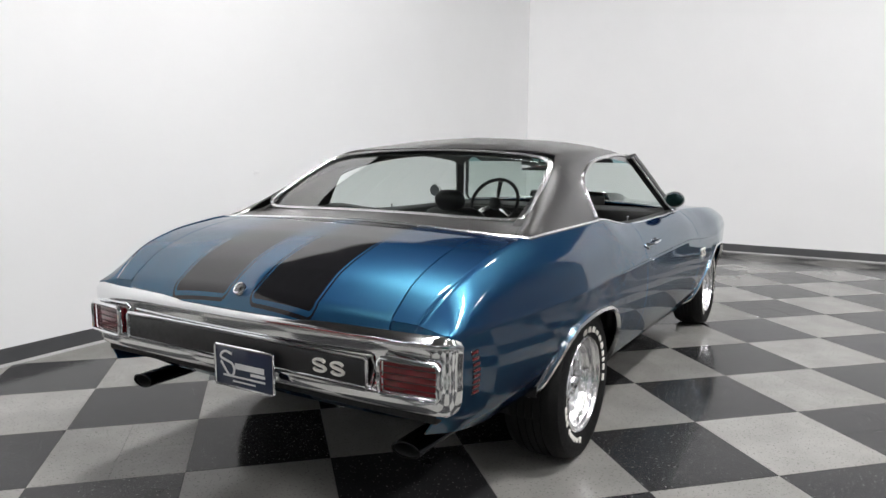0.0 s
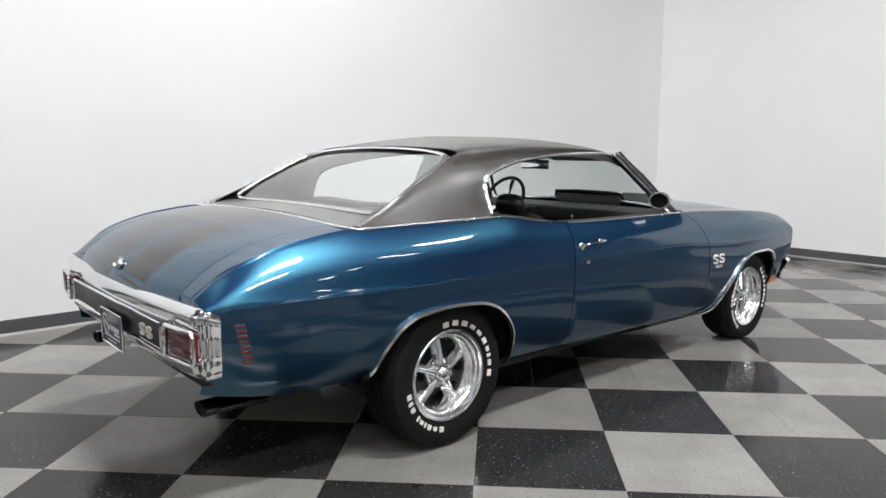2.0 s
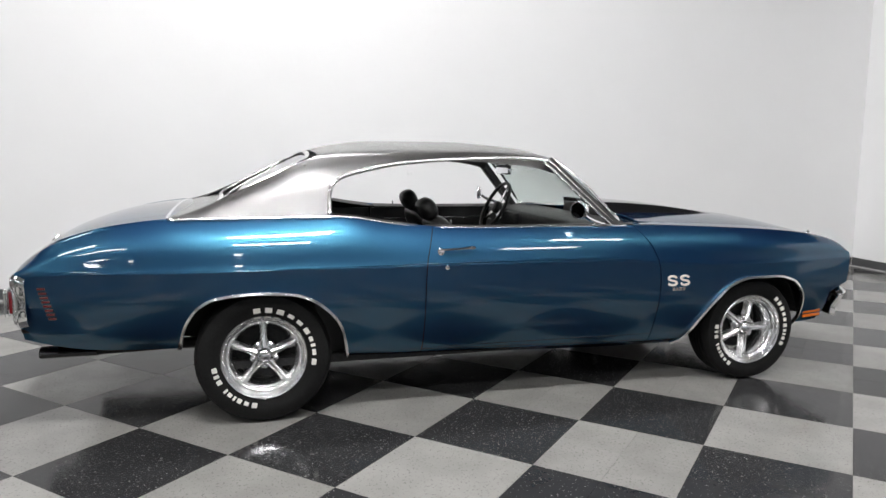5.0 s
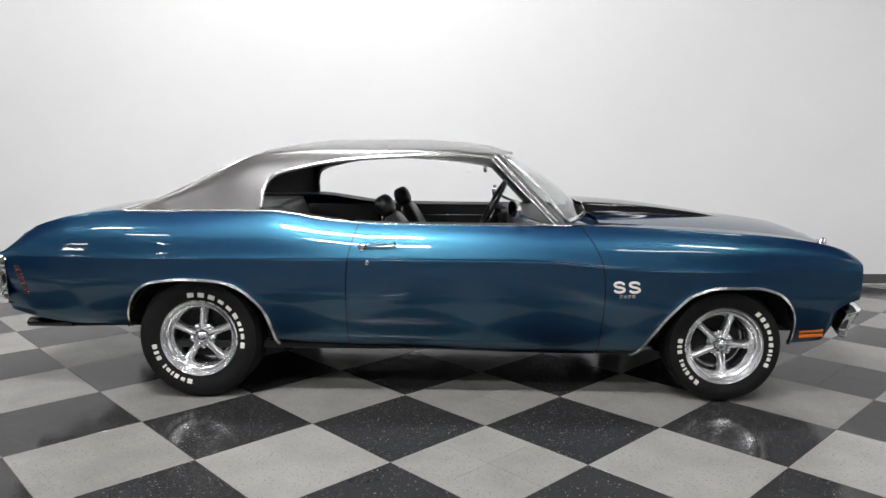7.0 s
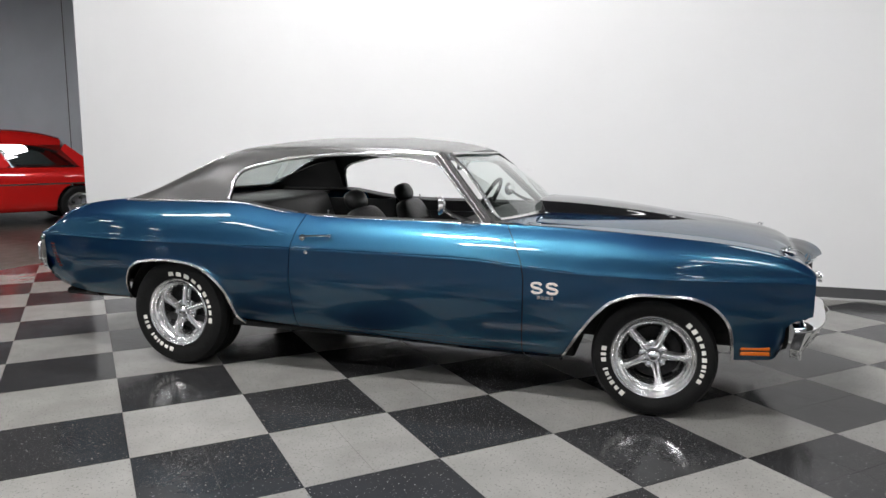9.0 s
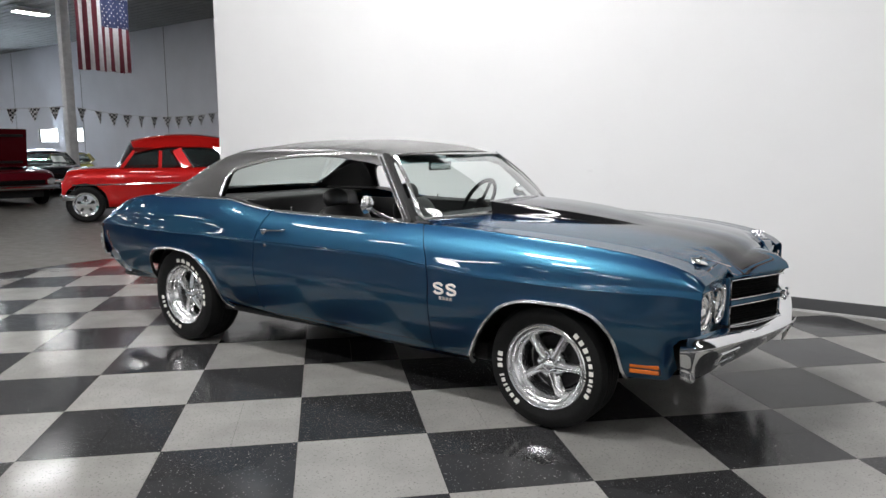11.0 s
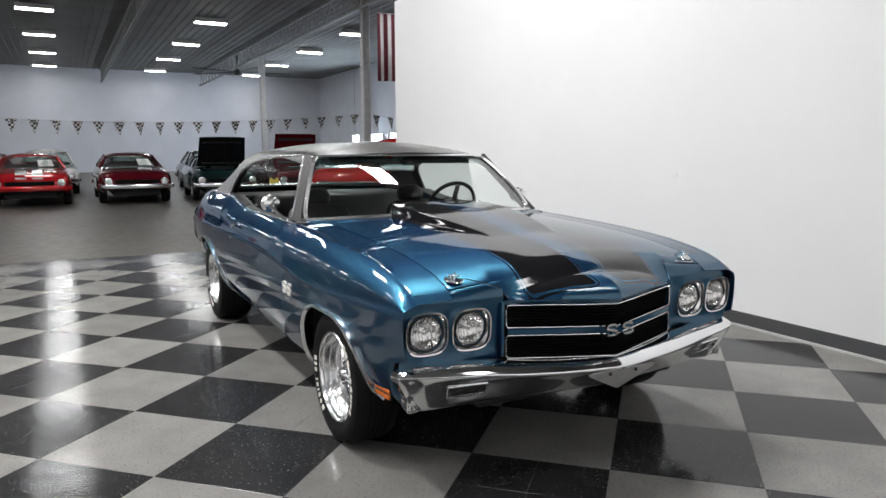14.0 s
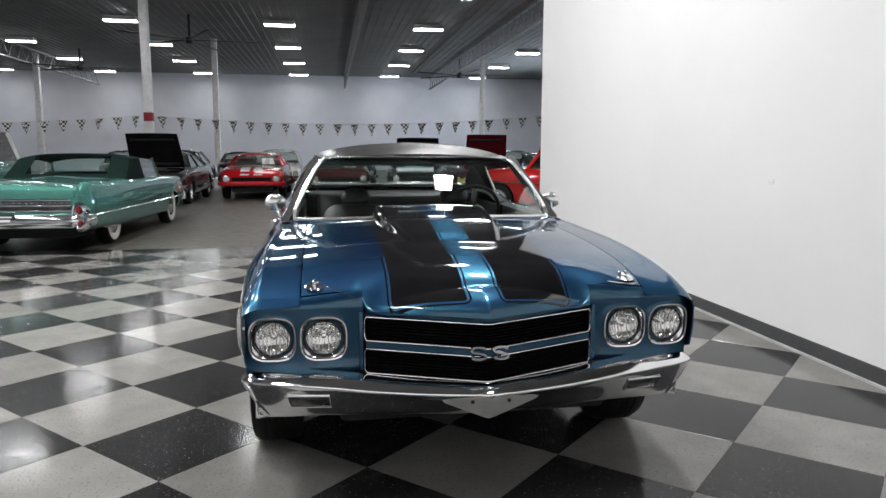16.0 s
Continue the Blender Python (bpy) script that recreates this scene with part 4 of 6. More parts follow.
bucket(-.37, 31, .0)
bucket(.37, 26, .018)
for sgn in (-1, 1):
    dp = part("door_card", box(-.60, .74, min(.80 * sgn, .825 * sgn), max(.80 * sgn, .825 * sgn), .30, .945, .008), M["seat"], SIDE["door", sgn], "black door lining")
    part("armrest", box(-.35, .25, min(.74 * sgn, .80 * sgn), max(.74 * sgn, .80 * sgn), .66, .72, .02), M["seat"], dp)
    part("lock_knob", moved(lathe([(0, .045), (.006, .044), (.007, .036), (.004, .03), (.004, 0)], 10, "z"), pose(-.43, .815 * sgn, .95)), M["chrome"], dp, "chrome lock knob")
    part("bright_strip", box(-.5, .6, min(.79 * sgn, .8 * sgn), max(.79 * sgn, .8 * sgn), .86, .868, .001), M["chrome"], dp)
    for a, b, own in ((-1.62, -.62, "quarter_panel"), (-.58, .66, "door")):
        cap = [(x, (yF(x) - q) * sgn, zF(x) + e) for x in [lerp(a, b, i / 12) for i in range(13)] for q, e in ((.020, .008), (.05, .014), (.10, -.004))]
        part("inner_sill", (cap, [(3 * i + j, 3 * i + 3 + j, 3 * i + 4 + j, 3 * i + 1 + j) for i in range(12) for j in range(2)]), M["black"], SIDE[own, sgn], "black inner window sill", thick=.004)
    part("quarter_lining", box(-1.6, -.62, min(.76 * sgn, .785 * sgn), max(.76 * sgn, .785 * sgn), .30, .95, .01), M["seat"], SIDE["quarter_panel", sgn], "black side lining")
sw_m = pose(.235, .37, .975, 0, -62, 0)
sw = part("steering_wheel", moved([lathe([(.185 + .013 * math.cos(a), .013 * math.sin(a)) for a in [2 * math.pi * i / 10 for i in range(11)]], 40, "z")][0], sw_m), M["black"], car, "black three-spoke steering wheel")
part("spoke", moved(join(*[moved(box(.02, .178, -.018, .018, -.012, -.004, .003), pose(0, 0, -.012, 0, 0, a)) for a in (0, 120, 240)]), sw_m), M["polished"], sw, "brushed spokes")
part("horn_button", moved(lathe([(0, .012), (.03, .01), (.045, 0), (.045, -.03)], 20, "z"), sw_m), M["black"], sw)
part("column", sweep([(.25, .37, .965), (.45, .37, .86)], ring(.03, 10)), M["black"], sw)
im = part("inside_mirror", moved(box(-.012, .012, -.125, .125, -.03, .03, .011, 3), pose(.16, 0, 1.245)), M["chrome"], car, "inside mirror")
part("stalk", sweep([(.17, 0, 1.265), (.215, 0, 1.30), (.245, 0, 1.325)], ring(.006, 6)), M["chrome"], im)
vis = join(moved(box(-.07, .07, .08, .50, -.008, .008, .006), pose(.20, 0, 1.30, 0, 18, 0)), moved(box(-.07, .07, -.50, -.08, -.008, .008, .006), pose(.20, 0, 1.30, 0, 18, 0)))
part("sun_visor", vis, M["black"], car)

# ---- underside, wheels ----
# one block behind the front wheels is added, black for the shadow there
for nm, bx in (("underbody", box(-1.80, 2.10, -.56, .56, .30, .52, .03)), ("sill_box", box(-.96, .92, -.83, .83, .25, .40, .02)), ("fuel_tank", box(-2.36, -1.86, -.52, .52, .40, .50, .04)), ("rear_floor", box(-2.44, -1.86, -.80, .80, .485, .56, .02)), ("inner_front", box(.93, 1.02, -.80, .80, .235, .34, .02)), ("front_apron", box(1.84, 2.03, -.78, .78, .36, .50, .02))):
    part(nm, bx, M["under"], car, "black underside and shade block")
for x0, r in ((-1.411, .425), (1.375, .43)):
    for sgn in (-1, 1):
        wl = lathe([(0, .58), (r, .58), (r, .885)], 32, "y", 9, 171)
        wl = moved(wl, pose(x0, 0, .32))
        part("wheel_well", wl if sgn > 0 else mirror(wl), M["under"], car, "black wheel well", thick=.006)


def strokes(letter):
    """Centre lines of an S in a unit box."""
    return curve([(.86, .80), (.70, .96), (.5, 1.0), (.22, .95), (.10, .76), (.24, .58), (.5, .5), (.78, .40), (.90, .22), (.76, .05), (.5, 0), (.26, .04), (.12, .20)], 36)


def ss_badge(w, h, gap, t, depth):
    """Two S-shaped strokes standing in the xz plane, facing -y."""
    out = []
    for k in (0, 1):
        x0 = -w - gap / 2 if k == 0 else gap / 2
        path = [(x0 + a * w, 0, b * h - h / 2) for a, b in strokes("s")]
        out.append(sweep(path, [(-t, -depth), (-t, depth), (t, depth), (t, -depth)], up=(0, 1, 0)))
    return join(*out)


TOP_BARS = [(1.1, .0125), (1.1, .0125), (1.15, .0125), (1.05, .0095), (1.05, .0095), (1.05, .0115), (.8, .0095), (.5, .0115), (.95, .0095), (1.0, .0115)]
LOW_BARS = [(1.15, .0125), (1.0, .0095), (1.0, .0115), (.5, .0115), (1.0, .0095), (.5, .0125), (.7, 0), (1.0, .0125), (.7, .013), (1.1, .0125)]


def wheel(name_label, R, W, phase, m, arcs):
    w = thing("wheel", name_label, "wheel", m)
    w.parent = car
    hw = W / 2
    sw = R - .207
    tyre_prof = [(.200, -hw * .72), (.207, -hw * .86), (.207 + sw * .35, -hw * .99), (.207 + sw * .62, -hw), (.207 + sw * .85, -hw * .93), (R - .012, -hw * .82), (R - .003, -hw * .70)]
    tread = []
    n = 5
    for i in range(n):
        a = lerp(-hw * .66, hw * .66, i / n)
        b = lerp(-hw * .66, hw * .66, (i + 1) / n)
        tread += [(R, a + .003), (R, b - .004), (R - .006, b - .003), (R - .006, b + .002)]
    prof = tyre_prof + tread[:-2] + [(r, -h) for r, h in reversed(tyre_prof)]
    part("tyre", lathe(prof, 72), M["rubber"], w, "black tyre")
    face = hw
    # raised white sidewall lettering shown as plain bars, two arcs
    for (a0, a1), bars in zip(arcs, (TOP_BARS, LOW_BARS)):
        total, run = sum(w for w, _ in bars), 0.0
        for ww, hh in bars:
            a = 180 - lerp(a0, a1, (run + ww / 2) / total)
            run += ww
            if hh:
                half = ww / total * radians(abs(a1 - a0)) * .246 * .30
                part("sidewall_marking", moved(box(-half, half, -.005, .0012, -hh, hh, .0012, 1), Matrix.Rotation(radians(-(a - 90)), 4, "Y") @ Matrix.Translation((0, face * .992, .244))), M["letter"], w)
    lipp = [(.203, face - .05), (.212, face - .024), (.213, face - .013), (.208, face - .008), (.201, face - .011), (.197, face - .022), (.186, face - .027), (.182, face - .040), (.172, face - .048), (.168, face - .062), (.161, face - .070), (.157, face - .088), (.152, face - .12), (.149, face - .16), (.16, -hw * .7), (.2, -hw * .8)]
    rm = part("rim", lathe(lipp, 72), M["polished"], w, "polished aluminium five-spoke rim")
    for k in range(5):
        def spoke(u, v):
            r = lerp(.040, .160, u)
            half = .0165 + .010 * (1 - u) ** 3 + .006 * u ** 3
            d = face - lerp(.062, .092, u ** 1.3)
            b = math.sin(v * math.pi) ** .8
            return (half * (2 * v - 1), d + .020 * b - .018, r)
        g = grid(spoke, 14, 10)
        g2 = grid(lambda u, v: (spoke(u, v)[0], spoke(u, 0)[1] - .035, spoke(u, v)[2]), 14, 10, True)
        part("spoke", moved(join(g, g2), Matrix.Rotation(radians(phase + 72 * k), 4, "Y")), M["polished"], rm)
        part("wheel_nut", moved(lathe([(0, .018), (.008, .016), (.0105, .004), (.017, .0), (.018, -.012)], 10), Matrix.Rotation(radians(phase + 36 + 72 * k), 4, "Y") @ Matrix.Translation((0, face - .078, .056))), M["chrome"], rm)
    part("hub", lathe([(0, face - .038), (.014, face - .039), (.026, face - .045), (.034, face - .056), (.037, face - .072), (.068, face - .078), (.076, face - .090), (.078, face - .14)], 32), M["chrome"], rm, "bright centre cap")
    part("brake_drum", lathe([(0, face - .15), (.13, face - .15), (.14, face - .16), (.14, face - .24)], 32), M["under"], w, "dark brake drum")
    return w


for sgn, turn in ((1, 0), (-1, 180)):
    wheel("rear wheel with polished five-spoke rim and white sidewall markings", R_REAR, .265, 0, pose(-WB, sgn * (.952 - .1325), R_REAR, 0, 0, turn), ((104, -14), (262, 186)))
    wheel("front wheel with polished five-spoke rim and white sidewall markings", R_FRONT, .225, 180 + 12, pose(WB, sgn * (.950 - .1125), R_FRONT, 0, 0, turn), ((52, -28), (238, 168)))

# ---- front end ----
BUMP_F = [(2.345, 0), (2.315, .2), (2.282, .41), (2.245, .60), (2.205, .76), (2.165, .864), (2.12, .918), (2.06, .93)]


def plan_offset(line, k, d, u, z, way):
    """The plan point at k along the line, moved by d along its outward normal."""
    n = len(line) - 1
    x, y = cat(line, k * n)
    a, b = cat(line, max(0, k - .02) * n), cat(line, min(1, k + .02) * n)
    t = Vector((b[0] - a[0], b[1] - a[1])).normalized()
    nx, ny = abs(t.y) * way, abs(t.x)
    if k < .02:
        nx, ny = way, 0
    return (x + nx * d, (y + ny * d) * (1 if u >= .5 else -1), z)


def bumper_front(u, v):
    k = 1 - (1 - abs(2 * u - 1)) ** 1.7
    x, y = cat(BUMP_F, k * 7)
    zt = pchip([(0, .503), (.143, .506), (.286, .516), (.43, .530), (.57, .535), (.71, .536), (1, .524)])(k)
    zb = pchip([(0, .376), (.4, .368), (.66, .350), (.86, .346), (1, .36)])(k)
    a = [(-.11, zt - .004), (-.060, zt), (-.034, zt - .003), (.0, zt - .024), (.004, zt - .038), (-.020, lerp(zt, zb, .45)), (-.056, lerp(zt, zb, .8)), (-.080, zb), (-.10, zb + .004)]
    d, z = cat(a, v * 8)
    d = max(d, -lerp(.13, .045, min(1, max(0, (k - .55) / .25))))
    return plan_offset(BUMP_F, k, d, u, z, 1)


fb = part("front_bumper", grid(bumper_front, 120, 28, True), M["chrome"], car, "chrome front bumper", thick=.004)
for sgn in (-1, 1):
    mid, side, low = (Vector(bumper_front(.5 + sgn * a, b)) for a, b in ((.165, .67), (.177, .67), (.165, .71)))
    ey, ez = (side - mid).normalized() * sgn, (mid - low).normalized()
    ex = ey.cross(ez).normalized()
    sm_ = Matrix.Translation(mid + ex * .002) @ Matrix((ex, ey, ex.cross(ey))).transposed().to_4x4()
    ts = part("turn_signal", moved(box(-.02, .0015, -.078, .078, -.027, .027, .001), sm_), M["smoke"], fb, "dark turn signal lens")
    loop = [tuple(sm_ @ Vector((.002, a, b))) for a, b in ((-.08, -.03), (.08, -.03), (.08, .03), (-.08, .03))]
    part("lens_rim", sweep(loop, ring(.0035, 6), True, up=(1, 0, 0)), M["chrome"], ts)
outline = [(-.185, .451), (-.165, .457), (.165, .457), (.185, .451), (.172, .437), (.018, .355), (0, .349), (-.018, .355), (-.172, .437)]
pb_ = part("plate_bracket", ([(2.350 - .33 * (.457 - z), y, lerp(.467, z + .010, .88)) for y, z in outline] + [(2.345 - .33 * (.457 - z), y, lerp(.467, z + .010, .88)) for y, z in outline], [tuple(range(9)), tuple(range(17, 8, -1))] + [(k, 9 + k, 9 + (k + 1) % 9, (k + 1) % 9) for k in range(9)]), M["bracket"], fb, "bare metal plate bracket", smooth=False)
for y in (-.07, .07):
    part("bolt", moved(lathe([(0, .006), (.007, .005), (.008, 0)], 10, "x"), pose(2.344, y, .450)), M["black"], pb_)


def fascia_x(y, z):
    k = (abs(y) - .46) / .43
    return 2.122 - .008 * k - .02 * max(0, k) ** 4 + .06 * (z - .60)


def fascia(u, v):
    y = lerp(.462, .912, u)
    ztop = pchip([(.46, .778), (.78, .775), (.86, .768), (.912, .742)])(y)
    if v < .8:
        z = lerp(.515, ztop, v / .8)
        return (fascia_x(y, z), y, z)
    q = (v - .8) / .2
    brow = hood_z(2.10, min(y, .70)) - .003 - .45 * max(0, y - .86)
    return (lerp(fascia_x(y, ztop), 2.101, q), y - .02 * q * max(0, (y - .80) / .112), ztop + max(0, brow - ztop) * math.sin(q * math.pi / 2))


for sgn in (-1, 1):
    f = grid(fascia, 64, 48)
    f = (f[0], [q for q in f[1] if not any(math.hypot(sum(f[0][i][1] for i in q) / 4 - yy, sum(f[0][i][2] for i in q) / 4 - .657) < .070 for yy in (.614, .808))])
    fp = part("headlight_panel", f if sgn > 0 else mirror(f), M["blue"], car, "blue headlight surround", thick=.004)
    for y in (.614, .808):
        z = .657
        x = fascia_x(y, z)
        yaw = 1.0 if y < .7 else 4.0
        mm = pose(x + .004, y * sgn, z, 0, 3.4, yaw * sgn)
        hl = part("headlight", moved(lathe([(0, .022), (.025, .020), (.05, .012), (.066, .0), (.070, -.012)], 32, "x"), mm), M["lamp_glass"], car, "round glass headlight")
        hl.visible_shadow = False
        part("reflector", moved(lathe([(.066, -.004), (.058, -.018), (.042, -.032), (.022, -.042), (.012, -.044), (.010, -.014), (0, -.012)], 28, "x"), mm), M["reflector"], hl, "bright fluted reflector")
        sq = []
        for i in range(48):
            a = 2 * math.pi * i / 48
            c, s = math.cos(a), math.sin(a)
            q = (abs(c) ** 3.2 + abs(s) ** 3.2) ** (-1 / 3.2)
            sq.append(tuple(mm @ Vector((.012, .087 * q * c, .083 * q * s))))
        part("bezel", sweep(sq, [(-.004, -.012), (-.0035, .004), (.003, .005), (.004, -.012)], True, up=(1, 0, 0)), M["chrome"], hl, "chrome rounded-square bezel")
        bowl = [[tuple(mm @ Vector((.008 - .02 * t, lerp(.080, .068, t) * c0 * (qq if t == 0 else 1), lerp(.078, .068, t) * s0 * (qq if t == 0 else 1)))) for t in (0, 1)] for c0, s0, qq in [(math.cos(2 * math.pi * i / 48), math.sin(2 * math.pi * i / 48), (abs(math.cos(2 * math.pi * i / 48)) ** 3.2 + abs(math.sin(2 * math.pi * i / 48)) ** 3.2) ** (-1 / 3.2)) for i in range(48)]]
        bv = [p for r in bowl for p in r]
        bf = [(2 * i, 2 * ((i + 1) % 48), 2 * ((i + 1) % 48) + 1, 2 * i + 1) for i in range(48)]
        part("bowl", (bv, bf), M["polished"], hl, "bright inner ring")
        part("retainer", moved(lathe([(.066, .003), (.070, .005), (.072, -.004)], 32, "x"), mm), M["black"], hl, "thin dark retaining ring")


def grille_x(y):
    return 2.30 - .15 * (abs(y) / .46) ** 1.05


def droop(y, z):
    return z - .012 * (1 - abs(y) / .46)


ROW = [lerp(-.45, .45, k / 16) for k in range(17)]
gr = part("grille", ([(grille_x(y) - .05, y, droop(y, z)) for y in [lerp(-.46, .46, k / 20) for k in range(21)] for z in (.512, .745)],
                     [(2 * k, 2 * k + 2, 2 * k + 3, 2 * k + 1) for k in range(20)]), M["grille"], car, "black grille with chrome outlines", thick=.01)
for z in [.528 + .0118 * i for i in range(18)]:
    if .610 < z < .650:
        continue
    part("slat", sweep([(grille_x(y) - .028, y, droop(y, z)) for y in ROW], [(-.014, -.002), (-.014, .002), (.010, .0015), (.010, -.0015)]), M["grille"], gr)
for z0, z1 in ((.646, .738), (.520, .614)):
    loop = [(grille_x(y), y, droop(y, z0)) for y in ROW] + [(grille_x(.458), .458, lerp(z0, z1, q)) for q in (.15, .5, .85)] + [(grille_x(y), y, droop(y, z1)) for y in ROW[::-1]] + [(grille_x(.458), -.458, lerp(z1, z0, q)) for q in (.15, .5, .85)]
    part("grille_moulding", sweep(loop, ring(.0028, 6), True, up=(1, 0, .2)), M["chrome"], gr, "thin chrome outline")
part("grille_bar", sweep([(grille_x(y) - .006, y, droop(y, .630)) for y in ROW], [(-.02, -.013), (-.02, .013), (.008, .011), (.008, -.011)]), M["blue"], gr, "blue bar across the grille")
part("badge", moved(ss_badge(.070, .046, .016, .0046, .007), pose(grille_x(0) + .016, 0, droop(0, .636), 0, 0, 90)), M["chrome"], gr, "chrome two-stroke badge")
part("header_panel", grid(lambda u, v: (lerp(grille_x(lerp(-.46, .46, v)) - .01, HOOD_FRONT(abs(lerp(-.46, .46, v))) - .012, u), lerp(-.46, .46, v), lerp(droop(lerp(-.46, .46, v), .741), .756 - .006 * (1 - abs(lerp(-1, 1, v))), u)), 3, 20), M["blue"], car, thick=.004)


def splash(u, v):
    k = lerp(-.86, .86, v)
    x, y, z = plan_offset(BUMP_F, abs(k), -.05, 1 if k >= 0 else 0, 0, 1)
    return (lerp(x, 2.09, u), lerp(y, max(-.87, min(.87, y)), u), lerp(.462, .522, u) + .03 * max(0, abs(y) - .3))


part("splash_pan", grid(splash, 4, 40), M["black"], car, "dark panel behind the bumper", thick=.003)
for sgn in (-1, 1):
    part("nose_side", box(2.08, 2.150, min(.464 * sgn, .480 * sgn), max(.464 * sgn, .480 * sgn), .525, .752, .004), M["blue"], gr)

# bonnet pins with their cables
for sgn in (-1, 1):
    px, py = 2.048, .645 * sgn
    pz = hood_z(px, py)
    pin = part("hood_pin", moved(join(lathe([(0, .003), (.036, .003), (.040, 0)], 20, "z"), moved(box(-.004, .004, -.004, .004, 0, .03), pose(0, 0, 0))), pose(px, py, pz + .003, 0, 12, 0)), M["chrome"], hood, "chrome bonnet pin")
    clip_path = [(px + .022 * math.cos(a), py + .016 * math.sin(a), pz + .018 + .006 * math.cos(a)) for a in [2 * math.pi * i / 16 for i in range(17)]]
    part("clip", join(sweep(clip_path, ring(.0028, 6)), sweep([(px - .035, py - .01, pz + .02), (px + .03, py + .012, pz + .022)], ring(.003, 6))), M["chrome"], pin)
    cable = [(px + .02, py, pz + .014), (px + .05, py + .05, pz + .006), (px + .075, py + .11, pz - .012), (px + .10, py + .165, pz - .03)]
    if sgn > 0:
        cable = [(px + .02, py, pz + .014)] + [(px + a, py + b, hood_z(px + a, py + b) + .004) for a, b in ((.028, .035), (.040, .030), (.044, -.02), (.040, -.09))]
    cable = curve(cable, 18)
    part("cable", sweep(cable, ring(.0022, 5)), M["chrome"], pin, "thin wire cable")
    # side badges, marker lights, rear louvres
    yb = on_side(.875, .64)
    bd = moved(ss_badge(.066, .052, .014, .0058, .005), pose(.875, -yb - .004, .642))
    sm = join(*[moved(box(-.009, .009, -.002, .002, -.009, .009, .001, 1), pose(.846 + .022 * i, -on_side(.846 + .022 * i, .592) - .003, .592)) for i in range(4)])
    part("badge", bd if sgn < 0 else mirror(bd), M["letter"], SIDE["front_fender", sgn], "pale two-stroke badge")
    part("badge", sm if sgn < 0 else mirror(sm), M["chrome"], SIDE["front_fender", sgn], "small chrome badge bars")
    my = on_side(1.897, .378)
    mk = moved(box(-.072, .072, -.004, .006, -.026, .026, .003), pose(1.897, -my - .002, .378, 0, -3, 2.5))
    amb = join(*[moved(box(-.066, .066, -.003, .003, -.009, .009, .002), pose(1.897, -my - .008, .378 + q, 0, -3, 2.5)) for q in (-.013, .013)])
    mlt = part("marker_light", mk if sgn < 0 else mirror(mk), M["black"], SIDE["front_fender", sgn], "amber side marker in black frame")
    part("lens", amb if sgn < 0 else mirror(amb), M["amber"], mlt, "amber lens bars")
    slots, bars = [], []
    for i in range(8):
        z = .722 - .0205 * i
        x = -2.404 + .0052 * i
        turn = math.degrees(math.atan((on_side(x - .02, z) - on_side(x + .02, z)) / .04))
        slots.append(moved(box(-.019, .019, -.0045, .004, -.0078, .0078, .002), pose(x, -on_side(x, z) - .001, z, 0, 0, turn)))
        bars.append(moved(box(-.0165, .0165, -.0062, .003, -.0038, .0038, .001), pose(x, -on_side(x, z) - .001, z, 0, 0, turn)))
    for slot, bar in zip(slots, bars):
        lr = part("marker_slot", slot if sgn < 0 else mirror(slot), M["dark_metal"], SIDE["quarter_panel", sgn], "thin dark metal marker frame")
        part("lens", bar if sgn < 0 else mirror(bar), M["slot_red"], lr, "dark red lens bar")

# ---- rear end ----
BUMP_R = [(-2.572, 0), (-2.57, .25), (-2.565, .5), (-2.558, .7), (-2.55, .80), (-2.540, .862), (-2.516, .897), (-2.472, .908)]


def bumper_rear(u, v):
    k = 1 - (1 - abs(2 * u - 1)) ** 1.7
    x, y = cat(BUMP_R, k * 7)
    zt, zb = pchip([(0, .788), (.6, .792), (.85, .79), (1, .775)])(k), pchip([(0, .535), (.6, .53), (.8, .535), (1, .545)])(k)
    zi0, zi1 = lerp(zt, zb, .36), lerp(zt, zb, .72)
    e = 1 - min(1.0, max(0.0, (k - .5) / .15))
    a = [(.075, zt), (.02, zt), (.004, zt - .012), (-.004, zt - .03), (.004 * e, zi0), (.012 * e, lerp(zi0, zi1, .5)), (.002 * e, zi1), (.010, zb + .012), (.05, zb)]
    d, z = cat(a, v * 8)
    d = min(d, lerp(.075, .016, min(1, max(0, (k - .55) / .25))))
    return plan_offset(BUMP_R, k, -d, u, z, -1)


rb = part("rear_bumper", grid(bumper_rear, 120, 28), M["chrome"], car, "wide chrome rear bumper with lamps set in", thick=.004)
pn = part("center_panel", box(-2.580, -2.560, -.605, .605, .604, .692, .006), M["black"], rb, "matt black centre panel")
loop = [(-2.580, y, z) for y, z in ((-.612, .600), (-.605, .594), (.605, .594), (.612, .600), (.612, .695), (.605, .702), (-.605, .702), (-.612, .695))]
part("panel_moulding", sweep(loop, ring(.006, 6), True, up=(1, 0, 0)), M["chrome"], pn, "chrome outline")
part("badge", moved(ss_badge(.064, .040, .014, .0042, .004), pose(-2.584, -.455, .648, 0, 0, -90)), M["letter"], pn, "white two-stroke badge")
